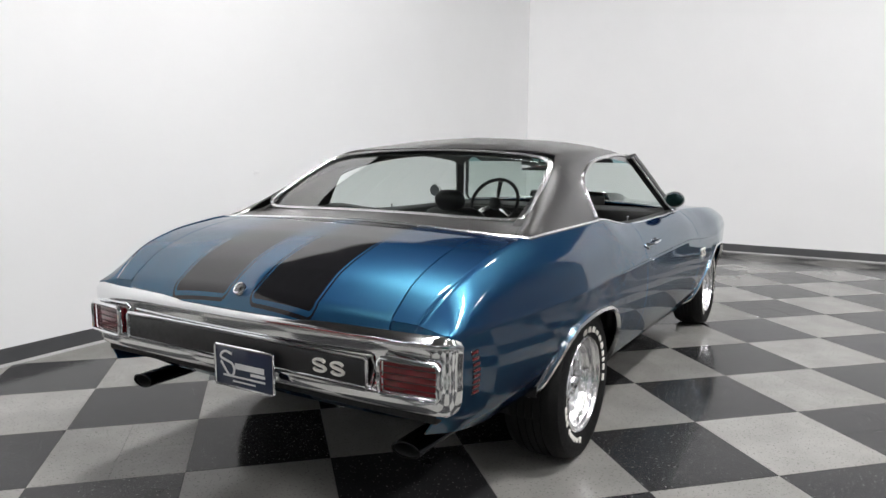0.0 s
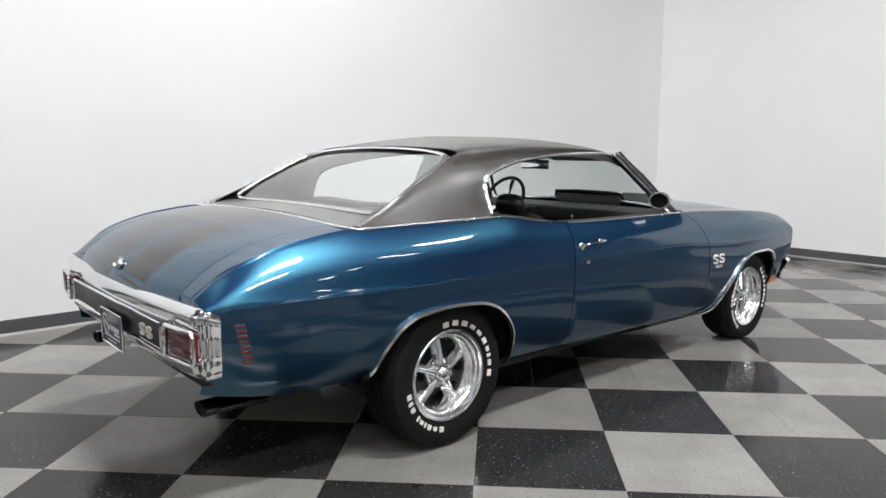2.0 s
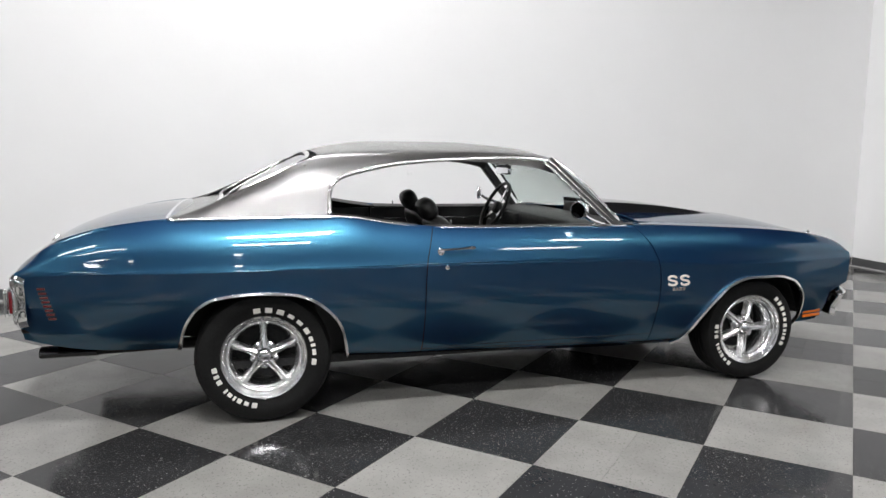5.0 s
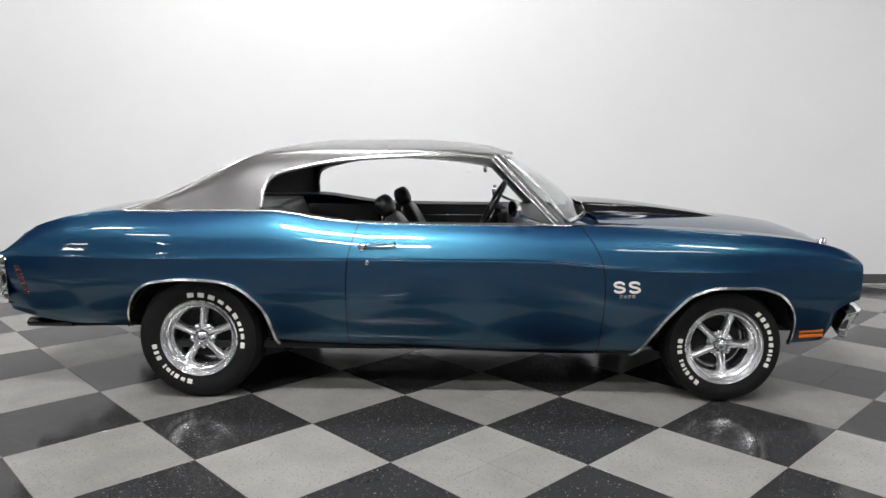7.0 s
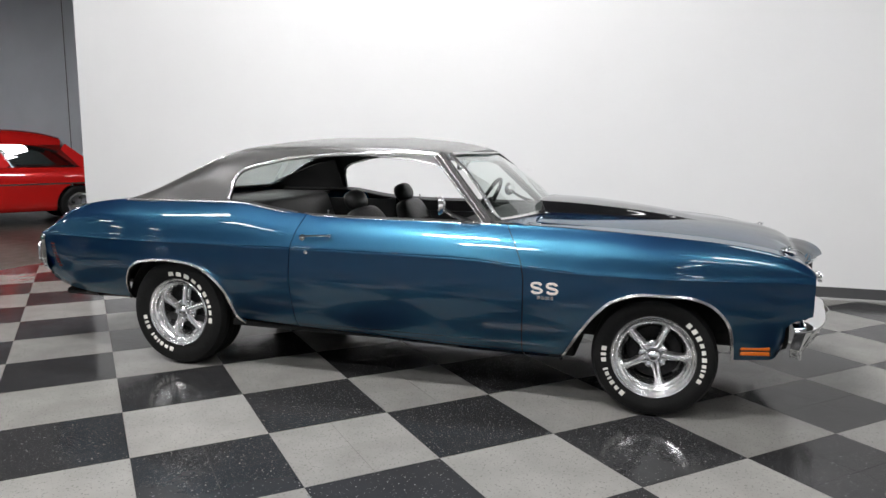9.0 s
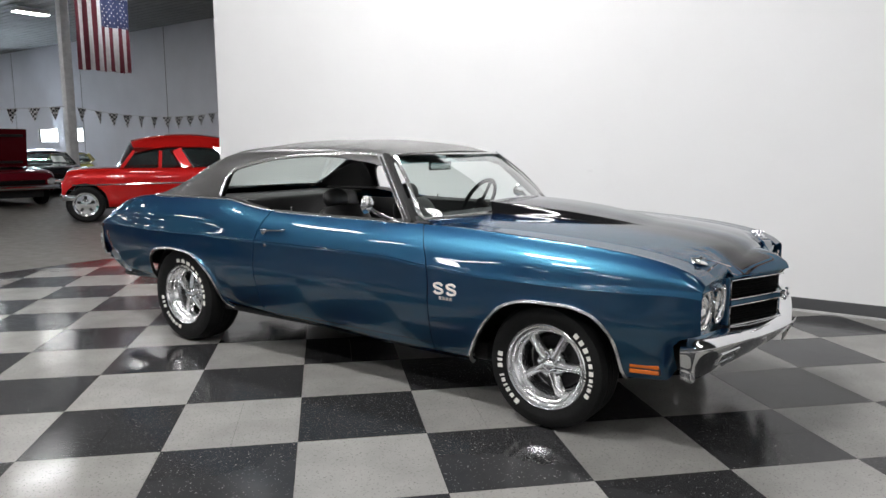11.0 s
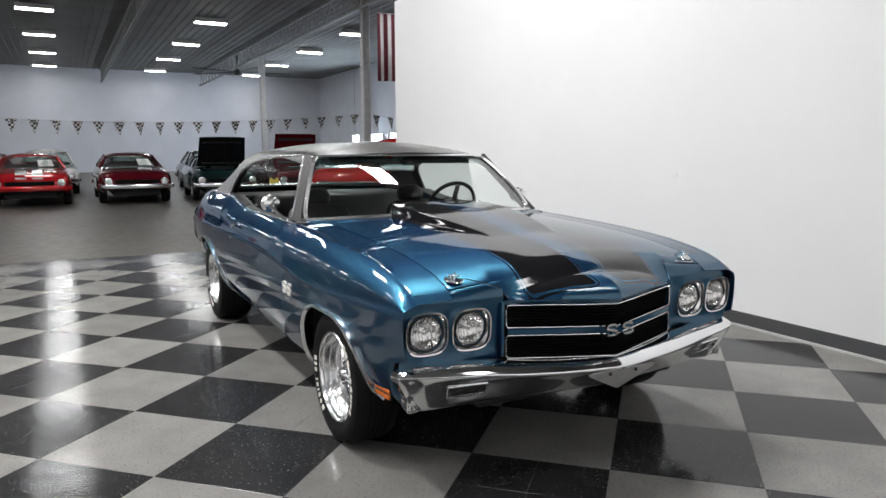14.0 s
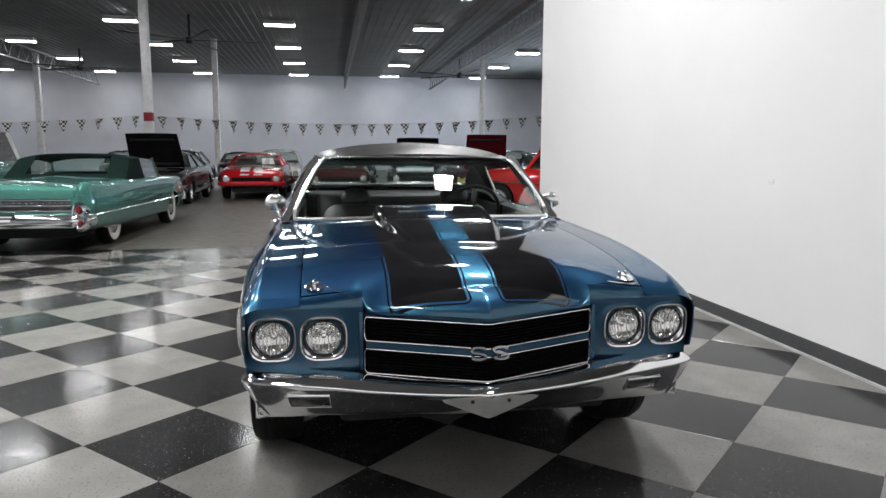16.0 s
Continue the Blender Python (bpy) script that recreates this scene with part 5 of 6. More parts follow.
for sgn in (-1, 1):
    bm_ = pose(-2.557, .768 * sgn, .655, 0, 0, -6 * sgn)
    lmp = part("tail_light", moved(box(-.008, .012, -.099, .099, -.053, .052, .008, 3), bm_), M["red_lens"], rb, "red ribbed tail light")
    for q in (-.034, -.012, .010, .032):
        part("rib", moved(box(-.0105, -.004, -.095, .095, q - .0012, q + .0012), bm_), M["black"], lmp)
    lp = [tuple(bm_ @ Vector((-.016, a, b))) for a, b in ((-.106, -.046), (-.097, -.058), (.097, -.058), (.106, -.046), (.106, .045), (.097, .057), (-.097, .057), (-.106, .045))]
    part("lamp_frame", sweep(lp, ring(.009, 8), True, up=(1, 0, 0)), M["chrome"], lmp, "chrome lamp frame")
    # flattened exhaust tips
    oval = [(.058 * math.cos(a), .027 * math.sin(a)) for a in [2 * math.pi * i / 20 for i in range(20)]]
    tip = part("exhaust_tip", sweep([(x, .692 * sgn, .370) for x in (-2.22, -2.36, -2.475)], oval, caps=False), M["dark_chrome"], car, "flattened black exhaust tip", thick=.004)
    part("tip_lining", sweep([(x, .692 * sgn, .370) for x in (-2.22, -2.36, -2.47)], [(a * .93, b * .86) for a, b in oval], caps=False), M["under"], tip, "black inside of the tip")
    part("pipe", sweep([(-1.2, .45 * sgn, .30), (-1.9, .62 * sgn, .36), (-2.26, .692 * sgn, .370)], ring(.03, 10)), M["under"], car, "exhaust pipe")
part("rear_valance", grid(lambda u, v: (lerp(-2.535, -2.44, u) + .06 * (abs(2 * v - 1) ** 4), lerp(-.815, .815, v), lerp(.54, .455, u)), 8, 24), M["blue"], car, "blue panel under the rear bumper", thick=.005)
part("rear_panel", box(-2.52, -2.47, -.84, .84, .50, .775, .01), M["under"], car)
# dealer plate: plain shapes for the printed mark
plate_m = pose(-2.602, -.077, .584, 0, 0, -90) @ Matrix.Scale(.96, 4)
lp = part("license_plate", moved(box(-.153, .153, -.002, .002, -.077, .077, .0015), plate_m), M["plate_blue"], rb, "navy dealer plate with white swash and bars")
lpf = [tuple(plate_m @ Vector((a, -.003, b))) for a, b in ((-.153, -.07), (-.146, -.077), (.146, -.077), (.153, -.07), (.153, .07), (.146, .077), (-.146, .077), (-.153, .07))]
part("plate_frame", sweep(lpf, ring(.0045, 6), True, up=(1, 0, 0)), M["chrome"], lp, "bright thin frame")
swash = sweep([tuple(plate_m @ Vector((a, -.005, b))) for a, b in curve([(-.06, .05), (-.10, .055), (-.12, .03), (-.06, .012), (-.05, -.02), (-.075, -.035), (-.12, .015)], 24)], [(-.004, -.0015), (-.004, .0015), (.004, .0015), (.004, -.0015)], up=(1, 0, 0))
dash_ = [moved(box(-.045, .105, -.0045, -.003, b - hh, b + hh), plate_m) for b, hh in ((.005, .011),)]
bars_ = [moved(box(a, b, -.0045, -.003, c - d, c + d), plate_m) for a, b, c, d in ((.035, .11, -.017, .0055), (-.11, .11, -.037, .0035), (-.06, .06, -.055, .003))]
part("print", join(swash, *dash_, *bars_), M["white_print"], lp, "white printed swash and bars")
part("plate_holder", box(-2.598, -2.565, -.20, .06, .53, .60, .01), M["polished"], rb)

# ---- the other cars of the showroom ----
def paint(name, col, flake=0.25, rough=0.25):
    return car_paint(name, col, flake, rough)


M["bright_red"] = paint("bright_red_paint", (0.50, 0.012, 0.010), 0.1)
M["dark_red"] = paint("dark_red_paint", (0.11, 0.006, 0.012), 0.3)
M["mid_red"] = paint("red_paint", (0.42, 0.010, 0.014), 0.2)
M["dark_green"] = paint("dark_green_paint", (0.008, 0.03, 0.028), 0.5)
M["teal"] = paint("teal_metallic_paint", (0.085, 0.27, 0.225), 0.45)
M["grey_paint"] = paint("dark_grey_paint", (0.035, 0.033, 0.03), 0.5)
M["yellow_paint"] = paint("pale_yellow_paint", (0.55, 0.5, 0.16), 0.0)
M["white_paint"] = paint("white_paint", (0.7, 0.7, 0.68), 0.0)
M["navy_paint"] = paint("navy_paint", (0.01, 0.015, 0.04), 0.3)
M["whitewall"] = plain("whitewall", (0.7, 0.69, 0.66), 0.6)
M["soft_top"] = plain("dark_green_canvas", (0.006, 0.016, 0.014), 0.9, spec=.1, bump=.2)
M["paper"] = plain("white_paper", (0.7, 0.7, 0.68), 0.7)


def show_car(label, paint_mat, m, L=4.8, W=1.85, top=((-1, .72), (-.9, .90), (-.45, .94), (.2, .93), (.7, .88), (.95, .80), (1, .62)),
             cabin=(-1.45, -.75, .35, .95), roof_z=1.38, wheels=(-1.4, 1.4), wheel_r=.33, hood_open=False, roof_mat=None, stripes=None,
             fins=False, rim="polished", side_trim=False, whitewall=False, round_roof=.06, tail=True, hood_mat=None, glass_mat=None, paper=False, bumper="chrome", tilt=58, dome=0.0):
    c = thing("car", label, "car", m, group="cars on show")
    h, w = L / 2, W / 2
    zt = pchip([(a * h, b) for a, b in top])
    wide = pchip([(-h, w * .90), (-h * .85, w * .97), (-h * .3, w), (h * .4, w), (h * .85, w * .96), (h, w * .86)])
    z0 = pchip([(-h, .40), (-h * .8, .30), (0, .25), (h * .85, .30), (h, .40)])
    R = wheel_r + .055

    def sect(x):
        a, t, ww = z0(x), zt(x), wide(x)
        return [(ww * .92, a), (ww * .985, a + .09), (ww, lerp(a, t, .5)), (ww * .985, lerp(a, t, .78)), (ww * .92, t - .02), (ww * .80, t + .012), (ww * .4, t + .03), (0, t + .036)]
    xs = set(round(lerp(-h, h, i / 60), 4) for i in range(61))
    for wx in wheels:
        for d in (R, R - .002, R * .98, R * .94, R * .86, R * .7, R * .5):
            xs |= {round(wx - d, 4), round(wx + d, 4)}
    xs = sorted(xs)
    verts, faces, ns = [], [], 20
    hood_lo = cabin[3] + .05
    for x in xs:
        pts, zl = sect(x), z0(x)
        for wx in wheels:
            if abs(x - wx) < R - .001:
                zl = max(zl, wheel_r + math.sqrt(R * R - (x - wx) ** 2))
        s0 = 0.0
        if zl > z0(x) + 1e-4:
            lo, hi = 0.0, 3.5
            for _ in range(20):
                mid = (lo + hi) / 2
                lo, hi = (mid, hi) if cat(pts, mid)[1] < zl else (lo, mid)
            s0 = lo
        for j in range(ns + 1):
            y, z = cat(pts, lerp(s0, 7, j / ns))
            if fins and x < -h * .2:
                f = ((-x - h * .2) / (h * .8)) ** 1.6
                k = max(0, 1 - abs(y - wide(x) * .86) / (.10))
                z += .17 * f * k
            verts.append((x, y, z))
    for i in range(len(xs) - 1):
        for j in range(ns):
            a = i * (ns + 1) + j
            if hood_open and hood_lo < xs[i] < h - .32 and j > ns * .76:
                continue
            if cabin[0] + .12 < xs[i] < cabin[3] - .12 and j > ns * .80:
                continue
            faces.append((a, a + ns + 1, a + ns + 2, a + 1))
    body = part("body", join((verts, faces), mirror((verts, faces))), paint_mat, c, thick=.006)
    # front and rear faces
    for x, nm in ((h, "nose_panel"), (-h, "tail_panel")):
        pts = sect(x)
        row = [cat(pts, s * .35) for s in range(21)]
        v = [(x - .005 * (1 if x > 0 else -1), y, z) for y, z in row] + [(x - .005 * (1 if x > 0 else -1), -y, z) for y, z in row[::-1]]
        part(nm, (v, [tuple(range(len(v)))]), paint_mat, c, smooth=False)
    # dark inside and under
    part("interior", join(box(cabin[0], cabin[3], -w * .84, w * .84, .3, .55, .03), box(cabin[0] + .3, cabin[0] + .5, -w * .76, w * .76, .5, 1.02, .06), box(.0 + cabin[1] * .2, .16 + cabin[1] * .2, -w * .72, w * .72, .5, 1.04, .06), box(cabin[2] + .1, cabin[3] - .05, -w * .8, w * .8, .7, zt(cabin[2]) - .01, .03)), M["seat"], c, "dark seats and dashboard")
    part("underbody", box(-h * .92, h * .92, -w * .62, w * .62, .22, .5, .03), M["under"], c)
    # roof and pillars
    rm = roof_mat or paint_mat
    rb, rf = cabin[1], cabin[2]
    rw = w * (.74 if dome else .66)

    def roof_pt(u, v):
        x = lerp(rb, rf, u)
        k = 2 * v - 1
        return (x + .06 * (1 - k * k) * (2 * u - 1), rw * k, roof_z - round_roof * (abs(2 * u - 1) ** 2.4) - (.07 + dome) * k ** 4 - .02 * k * k)
    part("roof", grid(roof_pt, 16, 16), rm, c, thick=.03)
    part("headliner", grid(lambda u, v: (roof_pt(u, v)[0] * .98, roof_pt(u, v)[1] * .96, roof_pt(u, v)[2] - .035), 8, 8), M["black"], c, thick=.006)
    bw = w * .86
    for sgn in (-1, 1):
        for (xa, xb, t) in ((cabin[3] - .02, rf, .028), (cabin[0] + .02, rb, .11 if side_trim else .07), (lerp(cabin[0], cabin[3], .72 if side_trim else .5), lerp(rb, rf, .74 if side_trim else .52), .03)):
            part("pillar", sweep([(xa, bw * sgn, zt(xa)), (xb, rw * sgn, roof_z - round_roof * .9 - .05 - dome)], [(-t, -.02), (-t, .02), (t, .02), (t, -.02)], up=(0, 1, 0)), rm, c)
        if side_trim:
            part("pillar", sweep([(.28, bw * sgn, zt(0)), (.46, rw * sgn, roof_z - round_roof * .6 - .06 - dome)], [(-.09, -.02), (-.09, .02), (.09, .02), (.09, -.02)], up=(0, 1, 0)), rm, c)
            part("trim", sweep([(.16, bw * sgn * 1.02, zt(0)), (.35, rw * sgn * 1.04, roof_z - round_roof * .6 - .08 - dome)], ring(.022, 6)), M["chrome"], c, "chrome pillar strip")
        sg = part("side_window", ([(cabin[0], bw * sgn, zt(cabin[0])), (cabin[3], bw * sgn, zt(cabin[3])), (rf, rw * sgn, roof_z - .1 - dome), (rb, rw * sgn, roof_z - .1 - dome)], [(0, 1, 2, 3)]), glass_mat or M["glass"], c, smooth=False)
        sg.visible_shadow = False
    for xa, xb, nm in ((cabin[3], rf, "windscreen"), (cabin[0], rb, "rear_window")):
        def pane(u, v):
            k = 2 * v - 1
            bulge = .09 * (1 - k * k) * (1 if xa > xb else -1)
            return (lerp(xa, xb, u) + bulge, lerp(bw, rw, u) * k, lerp(zt(xa) + .01, roof_z - round_roof - .035 - dome * k ** 4, u))
        g = part(nm, grid(pane, 6, 12), glass_mat or M["glass"], c)
        g.visible_shadow = False
        part("window_frame", sweep(frame_loop(pane, 12, 6), ring(.012, 5), True), M["chrome"], g, "bright window moulding")
        if paper and nm == "windscreen":
            a, b, d, e = pane(.2, .62), pane(.2, .86), pane(.75, .86), pane(.75, .62)
            part("price_sheet", ([a, b, d, e], [(0, 1, 2, 3)]), M["paper"], g, "white sheet behind the windscreen", thick=.004)
    # bumpers, grille, lamps
    for sgn, nm in ((1, "front_bumper"), (-1, "rear_bumper")):
        path = [(sgn * (h - .22), -w * .99, .47), (sgn * (h - .04), -w * .93, .47), (sgn * (h + .05), -w * .6, .47), (sgn * (h + .07), 0, .47), (sgn * (h + .05), w * .6, .47), (sgn * (h - .04), w * .93, .47), (sgn * (h - .22), w * .99, .47)]
        part(nm, sweep(curve(path, 30), [(-.02, -.06), (-.03, 0), (-.02, .06), (.02, .05), (.035, 0), (.02, -.05)]), M[bumper], c)
    gz0, gz1 = .52, min(zt(h) + .02, .74)
    gl = part("grille", box(h - .01, h + .012, -w * .58, w * .58, gz0 + .02, gz1, .005), M["grille"], c, "dark grille")
    for i in range(3):
        z = lerp(gz0 + .05, gz1 - .02, i / 2)
        part("grille_bar", box(h + .01, h + .018, -w * .58, w * .58, z - .005, z + .005), M["chrome"] if side_trim else M["grille"], gl)
    for sgn in (-1, 1):
        hl = part("headlight", moved(lathe([(0, .02), (.05, .014), (.075, 0), (.08, -.01)], 20, "x"), pose(h + .01, w * .74 * sgn, lerp(gz0, gz1, .62))), M["lens"], c, "round headlight")
        part("bezel", moved(lathe([(.078, -.01), (.082, .012), (.094, .008), (.096, -.01)], 20, "x"), pose(h + .012, w * .74 * sgn, lerp(gz0, gz1, .62))), M["chrome"], hl)
        if tail:
            tl = part("tail_light", moved(lathe([(0, .03), (.04, .024), (.06, 0)], 16, "x"), Matrix.Translation((-h - .006, w * .76 * sgn, .66)) @ Matrix.Rotation(math.pi, 4, "Z") @ Matrix.Diagonal((1, 1, 1.5, 1))), M["red_lens"], c, "red tail light")
            part("lamp_frame", moved(lathe([(.058, -.01), (.064, .014), (.078, .0)], 16, "x"), Matrix.Translation((-h - .004, w * .76 * sgn, .66)) @ Matrix.Rotation(math.pi, 4, "Z") @ Matrix.Diagonal((1, 1, 1.5, 1))), M["chrome"], tl)
        if side_trim:
            ln = [(x, (wide(x) + .004) * sgn, lerp(.74, .70, (x + h) / L)) for x in [lerp(-h * .95, h * .93, i / 20) for i in range(21)]]
            part("side_moulding", sweep(ln, ring(.014, 6)), M["chrome"], c, "chrome side moulding")
        for wx in wheels:
            hw = .105
            wm = pose(wx, sgn * (w - .03 - hw), wheel_r, 0, 0, 0 if sgn > 0 else 180)
            wl = thing("wheel", "road wheel", "wheel", wm)
            wl.parent = c
            part("tyre", lathe([(wheel_r * .60, -hw * .8), (wheel_r * .66, hw * .9), (wheel_r * .85, hw), (wheel_r * .97, hw * .8), (wheel_r, hw * .5), (wheel_r, -hw * .5), (wheel_r * .97, -hw * .8), (wheel_r * .66, -hw * .9)], 36), M["rubber"], wl, "black tyre")
            if whitewall:
                part("whitewall", lathe([(wheel_r * .66, hw * .93), (wheel_r * .84, hw * 1.03), (wheel_r * .85, hw)], 36), M["whitewall"], wl, "white sidewall band")
            rmp = part("rim", lathe([(0, hw * .55), (.03, hw * .6), (.07, hw * .45), (wheel_r * .52, hw * .4), (wheel_r * .58, hw * .9), (wheel_r * .65, hw * .95), (wheel_r * .66, hw * .6)], 30), M[rim], wl, "bright rim")
            for k in range(5):
                part("slot", moved(box(-.025, .025, hw * .46, hw * .5, wheel_r * .28, wheel_r * .46, .006), Matrix.Rotation(radians(72 * k), 4, "Y")), M["under"], rmp)
    if stripes:
        for sgn in (-1, 1):
            def strip(u, v):
                x = lerp(cabin[3] + .1, h - .02, u)
                y = lerp(.06, .30, v) * sgn
                pts = sect(x)
                return (x, y, zt(x) + .048 - .02 * (abs(y) / w) ** 2)
            part("stripe", grid(strip, 12, 3), stripes, body, "pale painted stripe", thick=.004)
    if hood_open:
        hx = hood_lo
        ln = h - .3 - hood_lo

        def lid_pt(u, v):
            k = 2 * v - 1
            return (ln * u, w * .74 * k * (1 - .08 * u), .03 * (1 - k * k) - .06 * u * u)
        hm = Matrix.Translation((hx, 0, zt(hx) + .03)) @ Matrix.Rotation(radians(-tilt), 4, "Y")
        ho = part("hood", moved(grid(lid_pt, 12, 12), hm), hood_mat or paint_mat, c, "bonnet propped wide open", thick=.02)
        for q in (.1, .8):
            part("hood_frame", moved(box(ln * q, ln * (q + .06), -w * .6, w * .6, -.06 - .02 * q, -.02 - .03 * q, .01), hm), M["black"], ho)
        part("engine", join(box(hx + .15, h - .45, -.35, .35, .45, .72, .05), box(hx + .2, hx + .55, -.18, .18, .7, .8, .04)), M["under"], c, "dark engine")
    return c


def at(x, y, deg):
    return pose(x, y, -.004, 0, 0, deg)


OLD = ((-1, .80), (-.95, .96), (-.5, .99), (.1, 1.0), (.6, 1.0), (.95, .97), (1, .78))
show_car("bright red rounded two-door sedan with chrome side trim", M["bright_red"], at(-9.85, 5.32, -122), 5.0, 1.86, OLD, (-1.05, -.62, 1.24, 1.5), 1.66, (-.85, 2.12), .34, glass_mat=M["dark_glass"], round_roof=.13, dome=.16, side_trim=True, rim="chrome")
def finned_convertible(m):
    """Long convertible with tail fins, covered rear wheels and a bright tail."""
    c = thing("car", "teal convertible with tail fins, chrome tail grille and dark soft top", "car", m, group="cars on show")
    h, w = 2.8, 1.01
    deck = pchip([(-2.8, .80), (-2.775, .855), (-2.72, .895), (-2.5, .925), (-1.6, .955), (-1.2, .96), (.6, .93), (1.5, .91), (2.5, .87), (2.8, .74)])
    edge = pchip([(-2.8, .86), (-2.74, .95), (-2.5, .965), (-1.9, .93), (-1.0, .91), (0, .90), (1.2, .88), (2.5, .84), (2.8, .72)])
    wide = pchip([(-2.8, .965), (-2.5, .995), (-1, 1.01), (1.5, 1.01), (2.5, .97), (2.8, .88)])
    foot = pchip([(-2.8, .36), (-2.4, .31), (-1.4, .27), (1.0, .24), (2.2, .28), (2.8, .38)])
    arch, R, wr = 1.63, .41, .345

    def sect(x):
        a, e, d, ww = foot(x), edge(x), deck(x), wide(x)
        dip = pchip([(-2.8, .06), (-2.4, .07), (-1.6, .02), (-.8, .0), (2.8, 0)])(x)
        return [(ww * .90, a), (ww * .975, a + .07), (ww, lerp(a, e, .42)), (ww * .985, lerp(a, e, .66)), (ww * .955, e - .05), (ww * .925, e), (ww * .895, e - dip * .5), (ww * .85, lerp(e, d, .6) - dip * .4), (ww * .6, d), (0, d + .03)]
    xs = sorted(set([round(lerp(-h, h, i / 70), 4) for i in range(71)] + [round(arch + s * R * q, 4) for s in (-1, 1) for q in (1, .995, .98, .94, .86, .7, .5)]))
    verts, faces, ns = [], [], 36
    for x in xs:
        pts, s0 = sect(x), 0.0
        if abs(x - arch) < R - .001:
            zl = max(foot(x), wr - .03 + math.sqrt(R * R - (x - arch) ** 2) * .72)
            lo, hi = 0.0, 4.0
            for _ in range(20):
                mid = (lo + hi) / 2
                lo, hi = (mid, hi) if cat(pts, mid)[1] < zl else (lo, mid)
            s0 = lo
        for j in range(ns + 1):
            y, z = cat(pts, lerp(s0, 9, j / ns))
            verts.append((x, y, z))
    for i in range(len(xs) - 1):
        inside = -.5 < (xs[i] + xs[i + 1]) / 2 < .86
        for j in range(ns):
            if inside and j > ns * .86:
                continue
            a = i * (ns + 1) + j
            faces.append((a, a + ns + 1, a + ns + 2, a + 1))
    body = part("body", weld(join((verts, faces), mirror((verts, faces)))), M["teal"], c, "teal metallic body", thick=.012)
    part("interior", join(box(-.5, .9, -.8, .8, .3, .5), box(-.5, -.15, -.78, .78, .5, .98, .06), box(.2, .45, -.78, .78, .5, 1.02, .06)), M["seat"], c, "dark bench seats")
    part("underbody", box(-2.5, 2.5, -.72, .72, .20, .5, .03), M["under"], c)
    # soft top with its wide clear rear window
    def top_pt(u, v):
        k = 2 * v - 1
        x = lerp(-.45, .76, u)
        return (x, .86 * k * (1 - .03 * (1 - u)), 1.335 - .05 * u - .03 * abs(2 * u - .9) ** 3 - .085 * abs(k) ** 3.5)
    st = part("soft_top", grid(top_pt, 20, 20), M["soft_top"], c, "dark canvas folding top", thick=.02)
    def back_at(k, u):
        return (lerp(-.86, -.45, u), lerp(.90, .835, u) * k, lerp(.95, 1.30 - .08 * abs(k) ** 3.5, u))
    for sgn in (-1, 1):
        part("rear_corner", grid(lambda u, v: back_at(sgn * lerp(.68, 1, v), u), 8, 8), M["soft_top"], st, thick=.015)
        q = .86 * sgn
        part("rear_quarter", ([(-.86, .90 * sgn, .93), (.10, .90 * sgn, .92), (-.02, .86 * sgn, 1.25), (-.45, .835 * sgn, 1.24)], [(0, 1, 2, 3)]), M["soft_top"], st, smooth=False, thick=.015)
        sg = part("side_window", ([(.10, .90 * sgn, .92), (.94, .90 * sgn, .91), (.74, .855 * sgn, 1.22), (-.02, .86 * sgn, 1.25)], [(0, 1, 2, 3)]), M["glass"], c, smooth=False)
        sg.visible_shadow = False
        part("pillar", sweep([(1.0, .90 * sgn, .90), (.78, .85 * sgn, 1.24)], ring(.022, 6)), M["chrome"], c, "chrome screen pillar")
    part("rear_valance", grid(lambda u, v: back_at(lerp(-.7, .7, v), lerp(0, .16, u)), 2, 14), M["soft_top"], st, thick=.015)
    rw = part("rear_window", grid(lambda u, v: back_at(lerp(-.68, .68, v), lerp(.16, 1, u)), 6, 14), M["glass"], st)
    rw.visible_shadow = False
    sc = part("windscreen", grid(lambda u, v: (lerp(1.0, .78, u) + .12 * (1 - (2 * v - 1) ** 2), lerp(.9, .84, u) * (2 * v - 1), lerp(.92, 1.26, u)), 6, 14), M["glass"], c)
    sc.visible_shadow = False
    # tail: bright grille between two oval lamp pods
    row = [cat(sect(-h), s * .25) for s in range(37)]
    tv = [(-h + .004, y, z) for y, z in row] + [(-h + .004, -y, z) for y, z in row[::-1]]
    tail_fill = (tv, [(k, k + 1, 72 - k, 73 - k) for k in range(36)])
    tail = part("tail_panel", tail_fill, M["teal"], c, smooth=False)
    part("deck_lip", box(-2.818, -2.77, -.84, .84, .745, .872, .018), M["teal"], tail)
    tg = part("tail_grille", box(-2.826, -2.808, -.80, .80, .585, .735, .004), M["dark_metal"], tail, "dark metal tail grille")
    for z in (.59, .66, .73):
        part("grille_bar", box(-2.842, -2.822, -.80, .80, z - .008, z + .008, .003), M["chrome"], tg)
    for i in range(22):
        y = lerp(-.76, .76, i / 21)
        part("grille_stud", moved(lathe([(0, .016), (.012, .012), (.018, 0)], 8, "x"), Matrix.Translation((-2.826, y, .695)) @ Matrix.Rotation(math.pi, 4, "Z")), M["chrome"], tg)
    rb2 = part("rear_bumper", sweep(curve([(-2.60, -.99, .46), (-2.80, -.95, .46), (-2.88, -.7, .46), (-2.90, 0, .46), (-2.88, .7, .46), (-2.80, .95, .46), (-2.60, .99, .46)], 36), ring(.085, 12, .6, 1)), M["chrome"], c, "deep chrome rear bumper")
